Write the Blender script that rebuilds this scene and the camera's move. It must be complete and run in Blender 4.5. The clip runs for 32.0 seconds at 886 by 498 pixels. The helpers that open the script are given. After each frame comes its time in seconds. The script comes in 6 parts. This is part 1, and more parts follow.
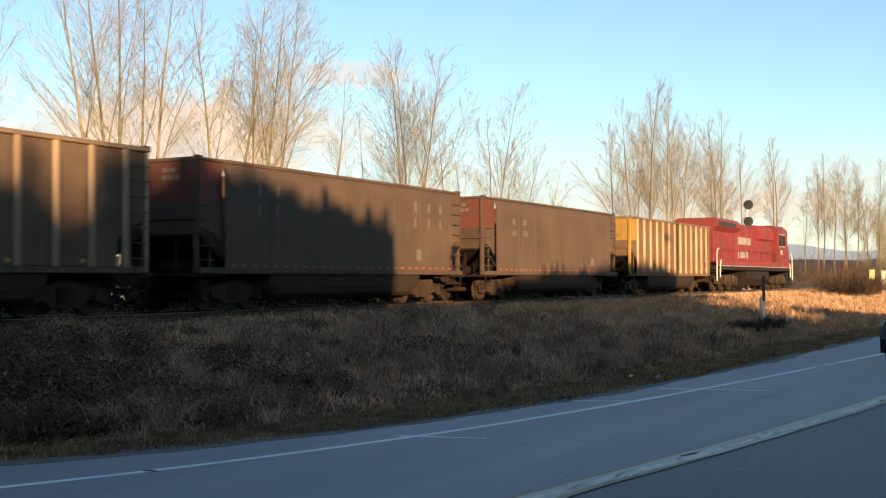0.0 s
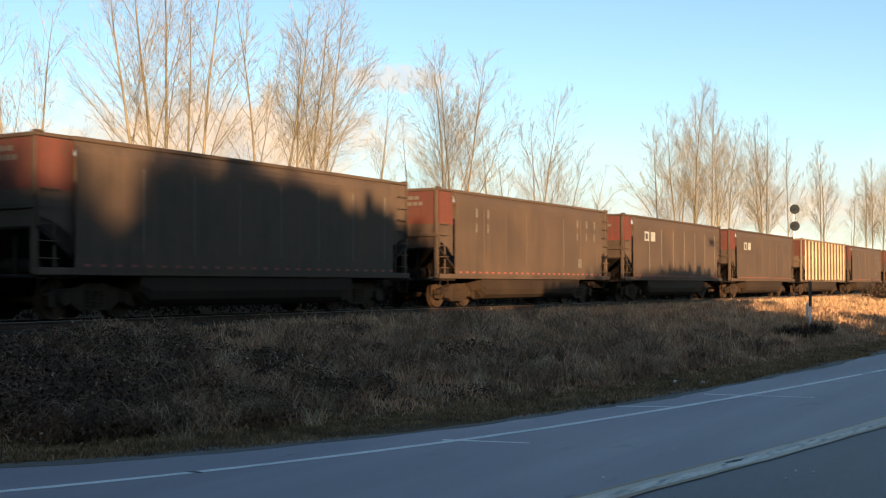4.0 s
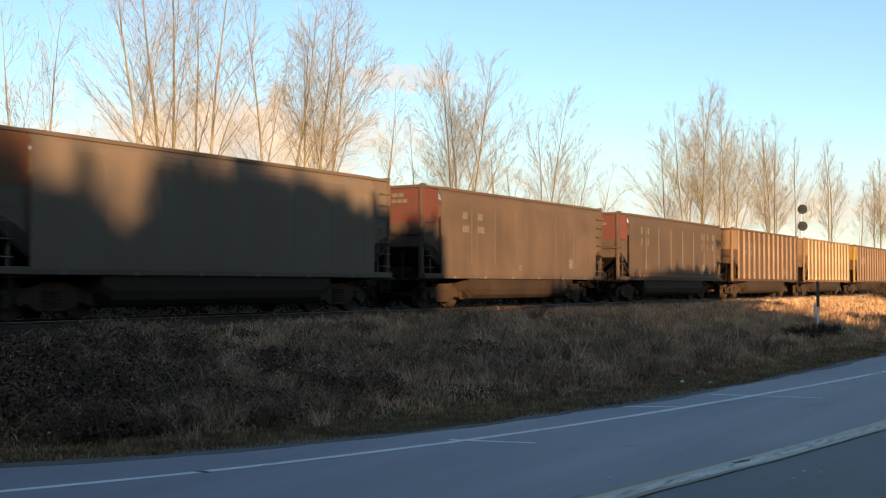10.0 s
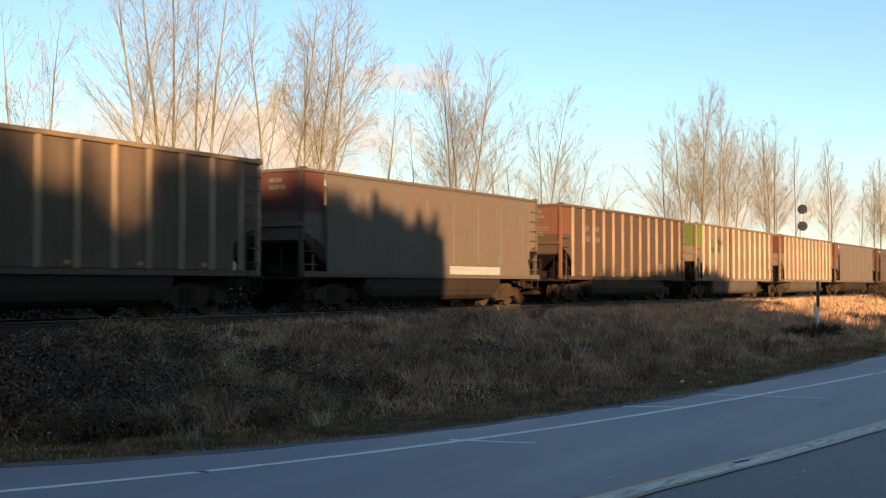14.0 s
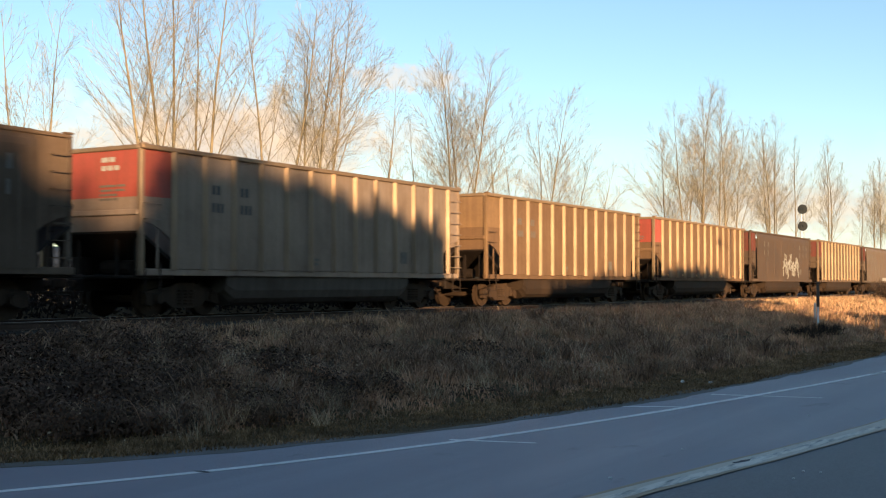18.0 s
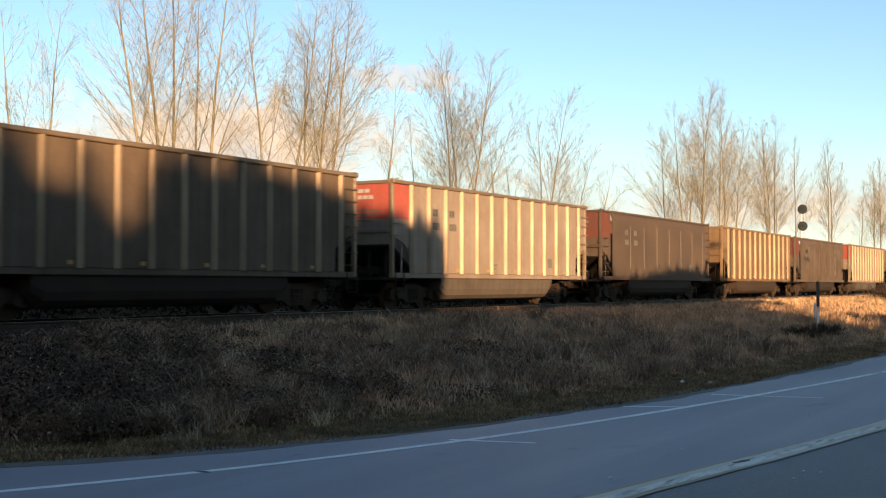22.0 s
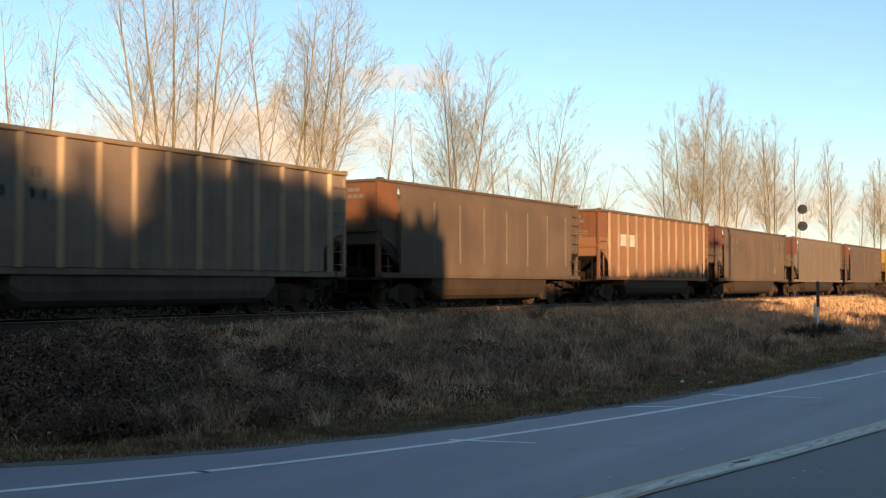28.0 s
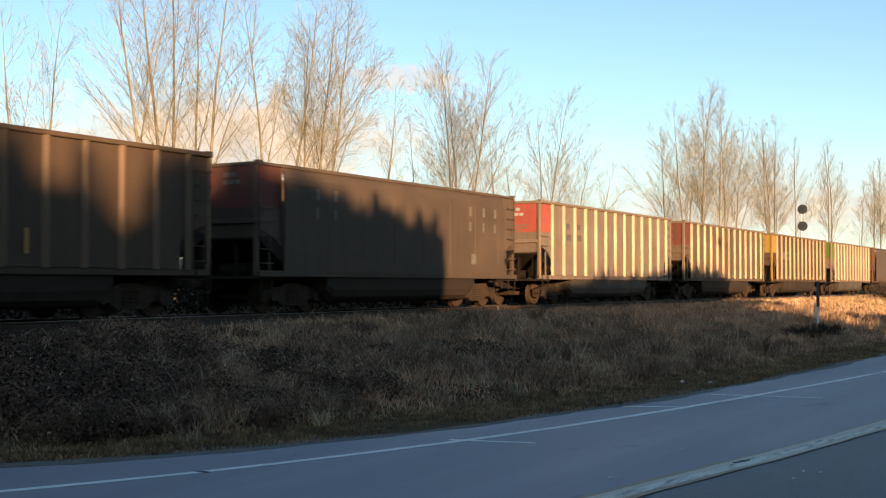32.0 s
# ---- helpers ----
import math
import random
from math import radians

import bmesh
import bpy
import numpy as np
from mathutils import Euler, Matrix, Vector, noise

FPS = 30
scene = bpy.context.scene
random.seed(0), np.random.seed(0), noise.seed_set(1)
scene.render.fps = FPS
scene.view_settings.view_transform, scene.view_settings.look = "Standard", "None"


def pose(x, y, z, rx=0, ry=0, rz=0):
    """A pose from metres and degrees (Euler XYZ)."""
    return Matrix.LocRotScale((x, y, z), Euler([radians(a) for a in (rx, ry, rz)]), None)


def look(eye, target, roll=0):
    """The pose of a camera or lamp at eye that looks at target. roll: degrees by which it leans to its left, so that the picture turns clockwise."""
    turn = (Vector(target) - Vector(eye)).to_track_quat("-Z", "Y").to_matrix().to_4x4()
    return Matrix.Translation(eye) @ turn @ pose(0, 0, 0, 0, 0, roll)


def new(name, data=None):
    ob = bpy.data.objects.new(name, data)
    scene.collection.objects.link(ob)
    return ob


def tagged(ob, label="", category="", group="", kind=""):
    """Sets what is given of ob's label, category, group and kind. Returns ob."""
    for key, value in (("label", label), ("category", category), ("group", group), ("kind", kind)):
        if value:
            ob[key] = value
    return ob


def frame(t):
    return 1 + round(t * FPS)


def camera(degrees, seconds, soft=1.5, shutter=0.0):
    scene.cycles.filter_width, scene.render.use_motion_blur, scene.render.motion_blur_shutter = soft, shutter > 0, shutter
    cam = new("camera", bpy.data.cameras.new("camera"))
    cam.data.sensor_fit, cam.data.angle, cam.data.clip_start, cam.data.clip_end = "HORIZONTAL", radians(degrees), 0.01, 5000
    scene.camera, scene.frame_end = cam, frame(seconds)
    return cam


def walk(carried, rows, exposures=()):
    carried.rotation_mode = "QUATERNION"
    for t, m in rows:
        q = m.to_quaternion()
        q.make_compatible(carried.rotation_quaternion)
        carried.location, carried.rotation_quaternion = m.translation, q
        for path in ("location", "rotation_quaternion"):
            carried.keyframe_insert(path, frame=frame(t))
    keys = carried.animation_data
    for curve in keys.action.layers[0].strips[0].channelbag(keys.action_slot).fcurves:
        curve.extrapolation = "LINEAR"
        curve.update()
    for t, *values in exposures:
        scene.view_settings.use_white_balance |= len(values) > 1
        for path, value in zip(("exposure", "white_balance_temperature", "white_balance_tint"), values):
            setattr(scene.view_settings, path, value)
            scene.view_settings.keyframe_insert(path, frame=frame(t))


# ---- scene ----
# One camera on a tripod beside a road, panned a little to the left in the first seconds, then still.
cam = camera(41.24, 32.0, soft=1.2, shutter=0.18)
EYE = (0.0, 0.0, 1.9)


def aim(yaw, pitch, roll):
    y, p = radians(yaw), radians(pitch)
    way = Vector((math.cos(y) * math.cos(p), math.sin(y) * math.cos(p), math.sin(p)))
    return look(EYE, Vector(EYE) + way, -roll)


walk(cam, [
    (0.0, aim(28.061, 1.562, 0.287)), (0.5, aim(28.133, 1.583, 0.34)), (1.0, aim(28.276, 1.566, 0.222)),
    (1.5, aim(27.9, 1.639, 0.088)), (2.0, aim(27.812, 1.567, 0.05)), (2.5, aim(28.885, 1.721, 0.064)),
    (3.0, aim(29.581, 1.779, 0.071)), (3.5, aim(30.054, 1.76, 0.058)), (5.5, aim(30.24, 1.759, 0.027)),
    (6.5, aim(30.345, 1.763, 0.029)), (7.5, aim(30.441, 1.758, 0.013)), (8.0, aim(30.495, 1.756, 0.005)),
    (9.0, aim(30.5, 1.756, 0.0)), (20.0, aim(30.5, 1.756, 0.0)), (32.0, aim(30.5, 1.756, 0.0)),
], exposures=[(0.0, 1.29, 7000, 10), (32.0, 1.29, 7000, 10)])

# ---- light: a low winter sun behind the camera, clear sky ----
SUN_HEADING, SUN_ELEVATION = 50.0, 9.0  # the way that the light travels over the ground, and its height
world = bpy.data.worlds.new("sky")
scene.world = world
world.use_nodes = True
wn = world.node_tree.nodes
sky = wn.new("ShaderNodeTexSky")
sky.sky_type = "NISHITA"
sky.sun_disc = False
sky.sun_elevation = radians(SUN_ELEVATION)
sky.sun_rotation = radians(90.0 - (SUN_HEADING + 180.0))
sky.altitude, sky.air_density, sky.dust_density, sky.ozone_density = 300.0, 1.0, 0.0, 2.55
world.node_tree.links.new(sky.outputs[0], wn["Background"].inputs[0])
wn["Background"].inputs[1].default_value = 0.10
sun = new("sun", bpy.data.lights.new("sun", "SUN"))
sun.data.energy, sun.data.angle, sun.data.color = 4.5, radians(0.55), (1.0, 0.738, 0.45)
e, h = radians(SUN_ELEVATION), radians(SUN_HEADING)
SUN_WAY = Vector((math.cos(h) * math.cos(e), math.sin(h) * math.cos(e), -math.sin(e)))
sun.matrix_basis = look(-200 * SUN_WAY, (0, 0, 0))


# ---- materials ----
def nodes_of(name, rough=0.8, metal=0.0, spec=0.3):
    m = bpy.data.materials.new(name)
    m.use_nodes = True
    b = m.node_tree.nodes["Principled BSDF"]
    b.inputs["Roughness"].default_value, b.inputs["Metallic"].default_value = rough, metal
    b.inputs["Specular IOR Level"].default_value = spec
    return m, m.node_tree.nodes, m.node_tree.links, b


def noise_at(n, l, scale, detail=4.0, rough=0.6, stretch=(1, 1, 1), coords="Object"):
    tc, mp, nz = n.new("ShaderNodeTexCoord"), n.new("ShaderNodeMapping"), n.new("ShaderNodeTexNoise")
    mp.inputs["Scale"].default_value = stretch
    nz.inputs["Scale"].default_value, nz.inputs["Detail"].default_value, nz.inputs["Roughness"].default_value = scale, detail, rough
    l.new(tc.outputs[coords], mp.inputs[0])
    l.new(mp.outputs[0], nz.inputs[0])
    return nz.outputs["Fac"]


def ramp_of(n, l, fac, stops):
    r = n.new("ShaderNodeValToRGB")
    while len(r.color_ramp.elements) < len(stops):
        r.color_ramp.elements.new(0.5)
    for el, (p, c) in zip(r.color_ramp.elements, stops):
        el.position, el.color = p, (*c, 1) if len(c) == 3 else c
    l.new(fac, r.inputs[0])
    return r.outputs[0]


def mixed(n, l, fac, a, b, mode="MIX"):
    x = n.new("ShaderNodeMix")
    x.data_type, x.blend_type = "RGBA", mode
    for s, v in ((x.inputs[0], fac), (x.inputs[6], a), (x.inputs[7], b)):
        if isinstance(v, (int, float)):
            s.default_value = v
        elif isinstance(v, tuple):
            s.default_value = (*v, 1)
        else:
            l.new(v, s)
    return x.outputs[2]


def bumped(n, l, b, fac, strength=0.3, distance=0.02):
    bp = n.new("ShaderNodeBump")
    bp.inputs["Strength"].default_value, bp.inputs["Distance"].default_value = strength, distance
    l.new(fac, bp.inputs["Height"])
    l.new(bp.outputs[0], b.inputs["Normal"])


def plain(name, colour, rough=0.7, metal=0.0, vary=0.25, scale=6.0, stretch=(1, 1, 1), bump=0.15):
    m, n, l, b = nodes_of(name, rough, metal)
    big, fine = noise_at(n, l, scale * 0.25, 3, 0.6, stretch), noise_at(n, l, scale * 4, 5, 0.7, stretch)
    dark, light = tuple(c * (1 - vary) for c in colour), tuple(min(1, c * (1 + vary)) for c in colour)
    c1 = ramp_of(n, l, big, [(0.3, dark), (0.7, light)])
    c2 = mixed(n, l, 0.35, c1, ramp_of(n, l, fine, [(0.35, dark), (0.65, light)]))
    l.new(c2, b.inputs["Base Color"])
    bumped(n, l, b, fine, bump, 0.01)
    return m


def grimy(name, paint, dust, cover, rough=0.65, metal=0.0, streak=0.5, dusty=0.85):
    """Weathered paint: dust in patches, streaks that run down, a varied tint from car to car."""
    m, n, l, b = nodes_of(name, rough, metal, 0.2)
    paint, dust = tuple(c * k for c, k in zip(paint, (0.68, 0.57, 0.50))), tuple(c * k for c, k in zip(dust, (0.68, 0.57, 0.50)))
    info = n.new("ShaderNodeObjectInfo")
    patch = noise_at(n, l, 0.55, 5, 0.65, (1, 1, 1))
    runs = noise_at(n, l, 2.2, 4, 0.6, (2.6, 2.6, 0.12))
    fine = noise_at(n, l, 18, 6, 0.75)
    add = n.new("ShaderNodeMath")
    add.operation = "MULTIPLY_ADD"
    l.new(runs, add.inputs[0])
    add.inputs[1].default_value = streak
    l.new(patch, add.inputs[2])
    mid = 0.5 + streak * 0.5
    f = ramp_of(n, l, add.outputs[0], [(mid - 0.28 + (0.5 - cover) * 0.5, (0, 0, 0)), (mid + 0.22 + (0.5 - cover) * 0.5, (1, 1, 1))])
    dust2 = mixed(n, l, fine, tuple(c * 0.65 for c in dust), tuple(min(1, c * 1.25) for c in dust))
    c = mixed(n, l, f, mixed(n, l, fine, tuple(p * 0.8 for p in paint), tuple(min(1, p * 1.15) for p in paint)), dust2)
    hs = n.new("ShaderNodeHueSaturation")
    mr = n.new("ShaderNodeMapRange")
    mr.inputs["To Min"].default_value, mr.inputs["To Max"].default_value = 0.85, 1.12
    l.new(info.outputs["Random"], mr.inputs["Value"])
    l.new(mr.outputs[0], hs.inputs["Value"])
    l.new(c, hs.inputs["Color"])
    l.new(hs.outputs[0], b.inputs["Base Color"])
    l.new(ramp_of(n, l, f, [(0, (rough - 0.15,) * 3), (1, (dusty,) * 3)]), b.inputs["Roughness"])
    bumped(n, l, b, fine, 0.12, 0.01)
    return m


DUST = (0.22, 0.145, 0.092)
MAT = {
    "silver": grimy("bare_aluminium_dusty", (0.305, 0.245, 0.206), (0.22, 0.165, 0.128), 0.42, 0.55, 0.0),
    "clean_silver": grimy("cleaner_bare_aluminium", (0.46, 0.383, 0.322), (0.32, 0.246, 0.188), 0.35, 0.5, 0.15, 0.5, 0.65),
    "silver_brown": grimy("aluminium_brown_dust", (0.215, 0.162, 0.118), (0.14, 0.10, 0.07), 0.5),
    "tan": grimy("tan_dusty_steel", (0.275, 0.178, 0.106), (0.19, 0.124, 0.077), 0.5),
    "brown": grimy("brown_rusty_steel", (0.13, 0.085, 0.058), (0.125, 0.088, 0.062), 0.5),
    "orange_brown": grimy("orange_brown_steel", (0.30, 0.15, 0.08), (0.23, 0.15, 0.10), 0.4),
    "dark": grimy("dark_sooty_steel", (0.095, 0.071, 0.056), (0.19, 0.14, 0.105), 0.5),
    "grey": grimy("grey_sooty_steel", (0.20, 0.168, 0.138), (0.22, 0.168, 0.125), 0.45),
    "rib_silver": grimy("rib_aluminium", (0.44, 0.345, 0.247), (0.32, 0.232, 0.155), 0.38, 0.60, 0.36, 0.5, 0.55),
    "rib_tan": grimy("rib_tan", (0.43, 0.325, 0.21), (0.31, 0.222, 0.14), 0.38, 0.62, 0.22, 0.5, 0.58),
    "rib_brown": grimy("rib_brown", (0.25, 0.175, 0.12), (0.19, 0.13, 0.09), 0.45, 0.65, 0.3, 0.5, 0.62),
    "red": grimy("red_end_paint", (0.62, 0.135, 0.11), (0.27, 0.12, 0.09), 0.3, 0.5, 0.0, 0.35),
    "faded_red": grimy("faded_red_end_paint", (0.33, 0.068, 0.058), (0.14, 0.082, 0.064), 0.62),
    "dull_red": grimy("dull_red_end_paint", (0.25, 0.058, 0.047), (0.14, 0.088, 0.068), 0.55),
    "yellow": grimy("yellow_end_paint", (0.62, 0.40, 0.07), (0.32, 0.22, 0.11), 0.35),
    "green": grimy("green_end_paint", (0.16, 0.30, 0.04), (0.20, 0.18, 0.10), 0.3),
    "orange": grimy("orange_end_paint", (0.30, 0.115, 0.055), (0.17, 0.105, 0.07), 0.5),
    "tan_end": grimy("tan_end_paint", (0.42, 0.28, 0.15), DUST, 0.45),
    # underframe, truck and tub colours lowered to deepen the shade below the cars
    "under": grimy("shade_dark_underframe", (0.016, 0.012, 0.010), (0.055, 0.038, 0.027), 0.4, 0.8),
    "truck": grimy("rusty_truck_steel", (0.022, 0.015, 0.011), (0.13, 0.085, 0.053), 0.42, 0.8),
    "tub": grimy("dusty_tub_steel", (0.028, 0.021, 0.016), (0.08, 0.054, 0.036), 0.45, 0.75),
    "tub_silver": grimy("dusty_aluminium_tub", (0.17, 0.15, 0.13), (0.11, 0.088, 0.068), 0.45, 0.6),
    "white_mark": plain("worn_white_paint", (0.34, 0.31, 0.27), 0.7, 0, 0.25, 10),
    "dim_mark": plain("faded_white_paint", (0.14, 0.113, 0.09), 0.75, 0, 0.3, 10),
    "orange_mark": plain("orange_reflector", (0.45, 0.20, 0.06), 0.5, 0, 0.2, 10),
    "red_mark": plain("red_reflector", (0.30, 0.07, 0.05), 0.5, 0, 0.2, 10),
    "black_mark": plain("black_paint", (0.02, 0.02, 0.02), 0.6, 0, 0.3, 10),
    "faint_mark": plain("faded_black_paint", (0.022, 0.018, 0.016), 0.7, 0, 0.3, 10),
    "stencil": plain("dark_grey_stencil_paint", (0.085, 0.072, 0.06), 0.7, 0, 0.3, 10),
    "coal": plain("coal_dust", (0.02, 0.02, 0.02), 0.9, 0, 0.4, 4),
    "loco_red": grimy("locomotive_red", (0.42, 0.042, 0.06), (0.24, 0.085, 0.075), 0.5, 0.45, 0.0, 0.3),
    "dark_metal": plain("dark_painted_metal", (0.03, 0.03, 0.032), 0.6),
    "galv": plain("galvanised_steel", (0.42, 0.43, 0.44), 0.45, 0.6, 0.15),
    "cream": plain("cream_paint", (0.70, 0.62, 0.45), 0.6, 0, 0.15),
    "yellow_sign": plain("yellow_sign_paint", (0.66, 0.52, 0.20), 0.5, 0, 0.12),
    "white_post": plain("white_post_paint", (0.72, 0.72, 0.70), 0.6, 0, 0.15),
    "brown_board": plain("weathered_board", (0.10, 0.075, 0.055), 0.85, 0, 0.3),
    "rail": plain("rusty_rail", (0.08, 0.045, 0.03), 0.7, 0.3, 0.25),
    "rail_head": plain("polished_rail_head", (0.22, 0.19, 0.165), 0.5, 0.9, 0.2),
    "tie": plain("creosoted_timber", (0.07, 0.055, 0.042), 0.9, 0, 0.35, 5, (0.3, 1, 1)),
    # ballast far darker than its stone: shade under the train put into the colour
    "ballast": plain("shade_dark_ballast_stone", (0.036, 0.028, 0.022), 0.95, 0, 0.5, 9, (1, 1, 1), 0.9),
    "glass": None,
}
m_, n_, l_, b_ = nodes_of("dark_glass", 0.06, 0.0, 0.6)
b_.inputs["Base Color"].default_value = (0.015, 0.018, 0.02, 1)
MAT["glass"] = m_
m_, n_, l_, b_ = nodes_of("lamp_glow", 0.3)
b_.inputs["Base Color"].default_value = (0.9, 0.85, 0.7, 1)
b_.inputs["Emission Color"].default_value = (1.0, 0.9, 0.7, 1)
b_.inputs["Emission Strength"].default_value = 1.2
MAT["headlight"] = m_


def asphalt():
    m, n, l, b = nodes_of("worn_asphalt", 0.55, 0, 0.5)
    lane = noise_at(n, l, 1.1, 3, 0.55, (0.05, 1.0, 1))
    blotch = noise_at(n, l, 0.45, 5, 0.65, (0.4, 1, 1))
    fine = noise_at(n, l, 55, 5, 0.8)
    crack = noise_at(n, l, 1.3, 8, 0.75, (0.5, 1, 1))
    c = ramp_of(n, l, lane, [(0.32, (0.164, 0.150, 0.166)), (0.5, (0.233, 0.211, 0.229)), (0.68, (0.341, 0.306, 0.323))])
    c = mixed(n, l, 0.45, c, ramp_of(n, l, blotch, [(0.3, (0.151, 0.139, 0.154)), (0.7, (0.328, 0.295, 0.312))]))
    c = mixed(n, l, 0.4, c, ramp_of(n, l, fine, [(0.3, (0.126, 0.114, 0.125)), (0.75, (0.417, 0.372, 0.397))]))
    c = mixed(n, l, ramp_of(n, l, crack, [(0.34, (0.5,) * 3), (0.40, (0,) * 3)]), c, (0.095, 0.084, 0.090))
    l.new(c, b.inputs["Base Color"])
    l.new(ramp_of(n, l, blotch, [(0.3, (0.48,) * 3), (0.7, (0.68,) * 3)]), b.inputs["Roughness"])
    bumped(n, l, b, fine, 0.6, 0.006)
    return m


def fresh_asphalt():
    m, n, l, b = nodes_of("newer_dark_asphalt", 0.58, 0, 0.45)
    fine, big = noise_at(n, l, 22, 6, 0.85), noise_at(n, l, 0.9, 5, 0.7, (0.3, 1.5, 1))
    c = mixed(n, l, 0.5, ramp_of(n, l, big, [(0.3, (0.056, 0.064, 0.078)), (0.7, (0.09, 0.10, 0.118))]),
              ramp_of(n, l, fine, [(0.36, (0.035, 0.036, 0.038)), (0.68, (0.18, 0.183, 0.19))]))
    l.new(c, b.inputs["Base Color"])
    bumped(n, l, b, fine, 0.5, 0.006)
    return m


def road_paint(name, colour, worn):
    m, n, l, b = nodes_of(name, 0.6, 0, 0.3)
    w = noise_at(n, l, 5, 6, 0.75, (0.25, 1.5, 1))
    tone = noise_at(n, l, 3, 4, 0.7, (0.2, 2, 1))
    c = mixed(n, l, ramp_of(n, l, w, [(worn - 0.08, (1,) * 3), (worn + 0.10, (0,) * 3)]), mixed(n, l, tone, tuple(v * 0.75 for v in colour), tuple(v * 1.15 for v in colour)), (0.12, 0.115, 0.105))
    l.new(c, b.inputs["Base Color"])
    return m


def earth():
    m, n, l, b = nodes_of("winter_ground", 0.95, 0, 0.1)
    big, mid, fine = noise_at(n, l, 0.07, 4), noise_at(n, l, 0.8, 5, 0.7), noise_at(n, l, 14, 5, 0.75)
    c = ramp_of(n, l, mid, [(0.25, (0.055, 0.032, 0.017)), (0.5, (0.12, 0.072, 0.036)), (0.75, (0.20, 0.125, 0.062))])
    c = mixed(n, l, ramp_of(n, l, big, [(0.4, (0,) * 3), (0.62, (0.55,) * 3)]), c, (0.09, 0.075, 0.03))
    c = mixed(n, l, 0.4, c, ramp_of(n, l, fine, [(0.3, (0.04, 0.025, 0.014)), (0.7, (0.23, 0.15, 0.08))]))
    l.new(c, b.inputs["Base Color"])
    bumped(n, l, b, fine, 0.8, 0.05)
    return m


def blades(name, stops, rough=0.8, clumps=0.8):
    """Grass or leaves: every blade takes its own tint."""
    m, n, l, b = nodes_of(name, rough, 0, 0.15)
    g = n.new("ShaderNodeNewGeometry")
    c = ramp_of(n, l, g.outputs["Random Per Island"], stops)
    x = n.new("ShaderNodeMix")
    x.data_type, x.blend_type = "RGBA", "MULTIPLY"
    x.inputs[0].default_value = clumps
    l.new(c, x.inputs[6])
    l.new(mixed(n, l, 0.55, ramp_of(n, l, noise_at(n, l, 0.6, 3), [(0.36, (0.42,) * 3), (0.64, (1.45,) * 3)]), ramp_of(n, l, noise_at(n, l, 1.9, 3, 0.5), [(0.38, (0.25,) * 3), (0.62, (1.55,) * 3)])), x.inputs[7])
    l.new(x.outputs[2], b.inputs["Base Color"])
    return m


def bark():
    m, n, l, b = nodes_of("pale_bark", 0.85, 0, 0.15)
    v, fine = noise_at(n, l, 1.2, 4, 0.6, (1, 1, 0.3)), noise_at(n, l, 14, 4, 0.7, (1, 1, 0.25))
    c = mixed(n, l, 0.5, ramp_of(n, l, v, [(0.35, (0.085, 0.066, 0.044)), (0.65, (0.34, 0.255, 0.15))]),
              ramp_of(n, l, fine, [(0.35, (0.05, 0.039, 0.028)), (0.65, (0.34, 0.25, 0.15))]))
    l.new(c, b.inputs["Base Color"])
    bumped(n, l, b, fine, 0.5, 0.03)
    return m


MAT["asphalt"], MAT["fresh"] = asphalt(), fresh_asphalt()
MAT["edge_paint"], MAT["centre_paint"] = road_paint("white_road_paint", (0.86, 0.83, 0.78), 0.31), road_paint("worn_cream_road_paint", (0.60, 0.51, 0.40), 0.33)
MAT["streak_paint"] = road_paint("worn_pale_road_paint", (0.74, 0.66, 0.55), 0.42)
MAT["amber_paint"] = road_paint("worn_yellow_road_paint", (0.38, 0.265, 0.16), 0.30)
MAT["earth"] = earth()


def dirty_edge():
    m, n, l, b = nodes_of("dirty_asphalt_edge", 0.9, 0, 0.2)
    big, fine = noise_at(n, l, 2.5, 5, 0.7, (0.5, 1, 1)), noise_at(n, l, 40, 5, 0.8)
    c = mixed(n, l, ramp_of(n, l, big, [(0.35, (0,) * 3), (0.65, (1,) * 3)]), (0.20, 0.185, 0.175), (0.155, 0.125, 0.09))
    c = mixed(n, l, 0.35, c, ramp_of(n, l, fine, [(0.3, (0.06, 0.05, 0.04)), (0.75, (0.24, 0.21, 0.17))]))
    l.new(c, b.inputs["Base Color"])
    bumped(n, l, b, fine, 0.6, 0.008)
    return m


MAT["edge_dirt"] = dirty_edge()
MAT["dry_grass"] = blades("dry_straw_grass", [(0.0, (0.48, 0.26, 0.138)), (0.5, (0.60, 0.335, 0.178)), (1.0, (0.73, 0.43, 0.236))])
MAT["matted_grass"] = blades("matted_brown_grass", [(0.0, (0.46, 0.235, 0.13)), (0.6, (0.57, 0.295, 0.166)), (1.0, (0.70, 0.385, 0.222))])
MAT["litter"] = plain("white_paper", (0.75, 0.74, 0.70), 0.8, 0, 0.1, 20)
MAT["tar"] = plain("black_tar", (0.03, 0.03, 0.03), 0.7, 0, 0.3, 20)
MAT["pale_stalk"] = blades("pale_dead_stalks", [(0.0, (0.32, 0.20, 0.11)), (1.0, (0.70, 0.49, 0.30))])
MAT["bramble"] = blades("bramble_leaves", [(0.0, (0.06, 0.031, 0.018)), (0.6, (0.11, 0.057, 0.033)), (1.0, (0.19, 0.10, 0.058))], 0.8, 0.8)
MAT["verge_grass"] = blades("mown_winter_grass", [(0.0, (0.16, 0.09, 0.038)), (0.5, (0.28, 0.156, 0.07)), (1.0, (0.43, 0.26, 0.135))])
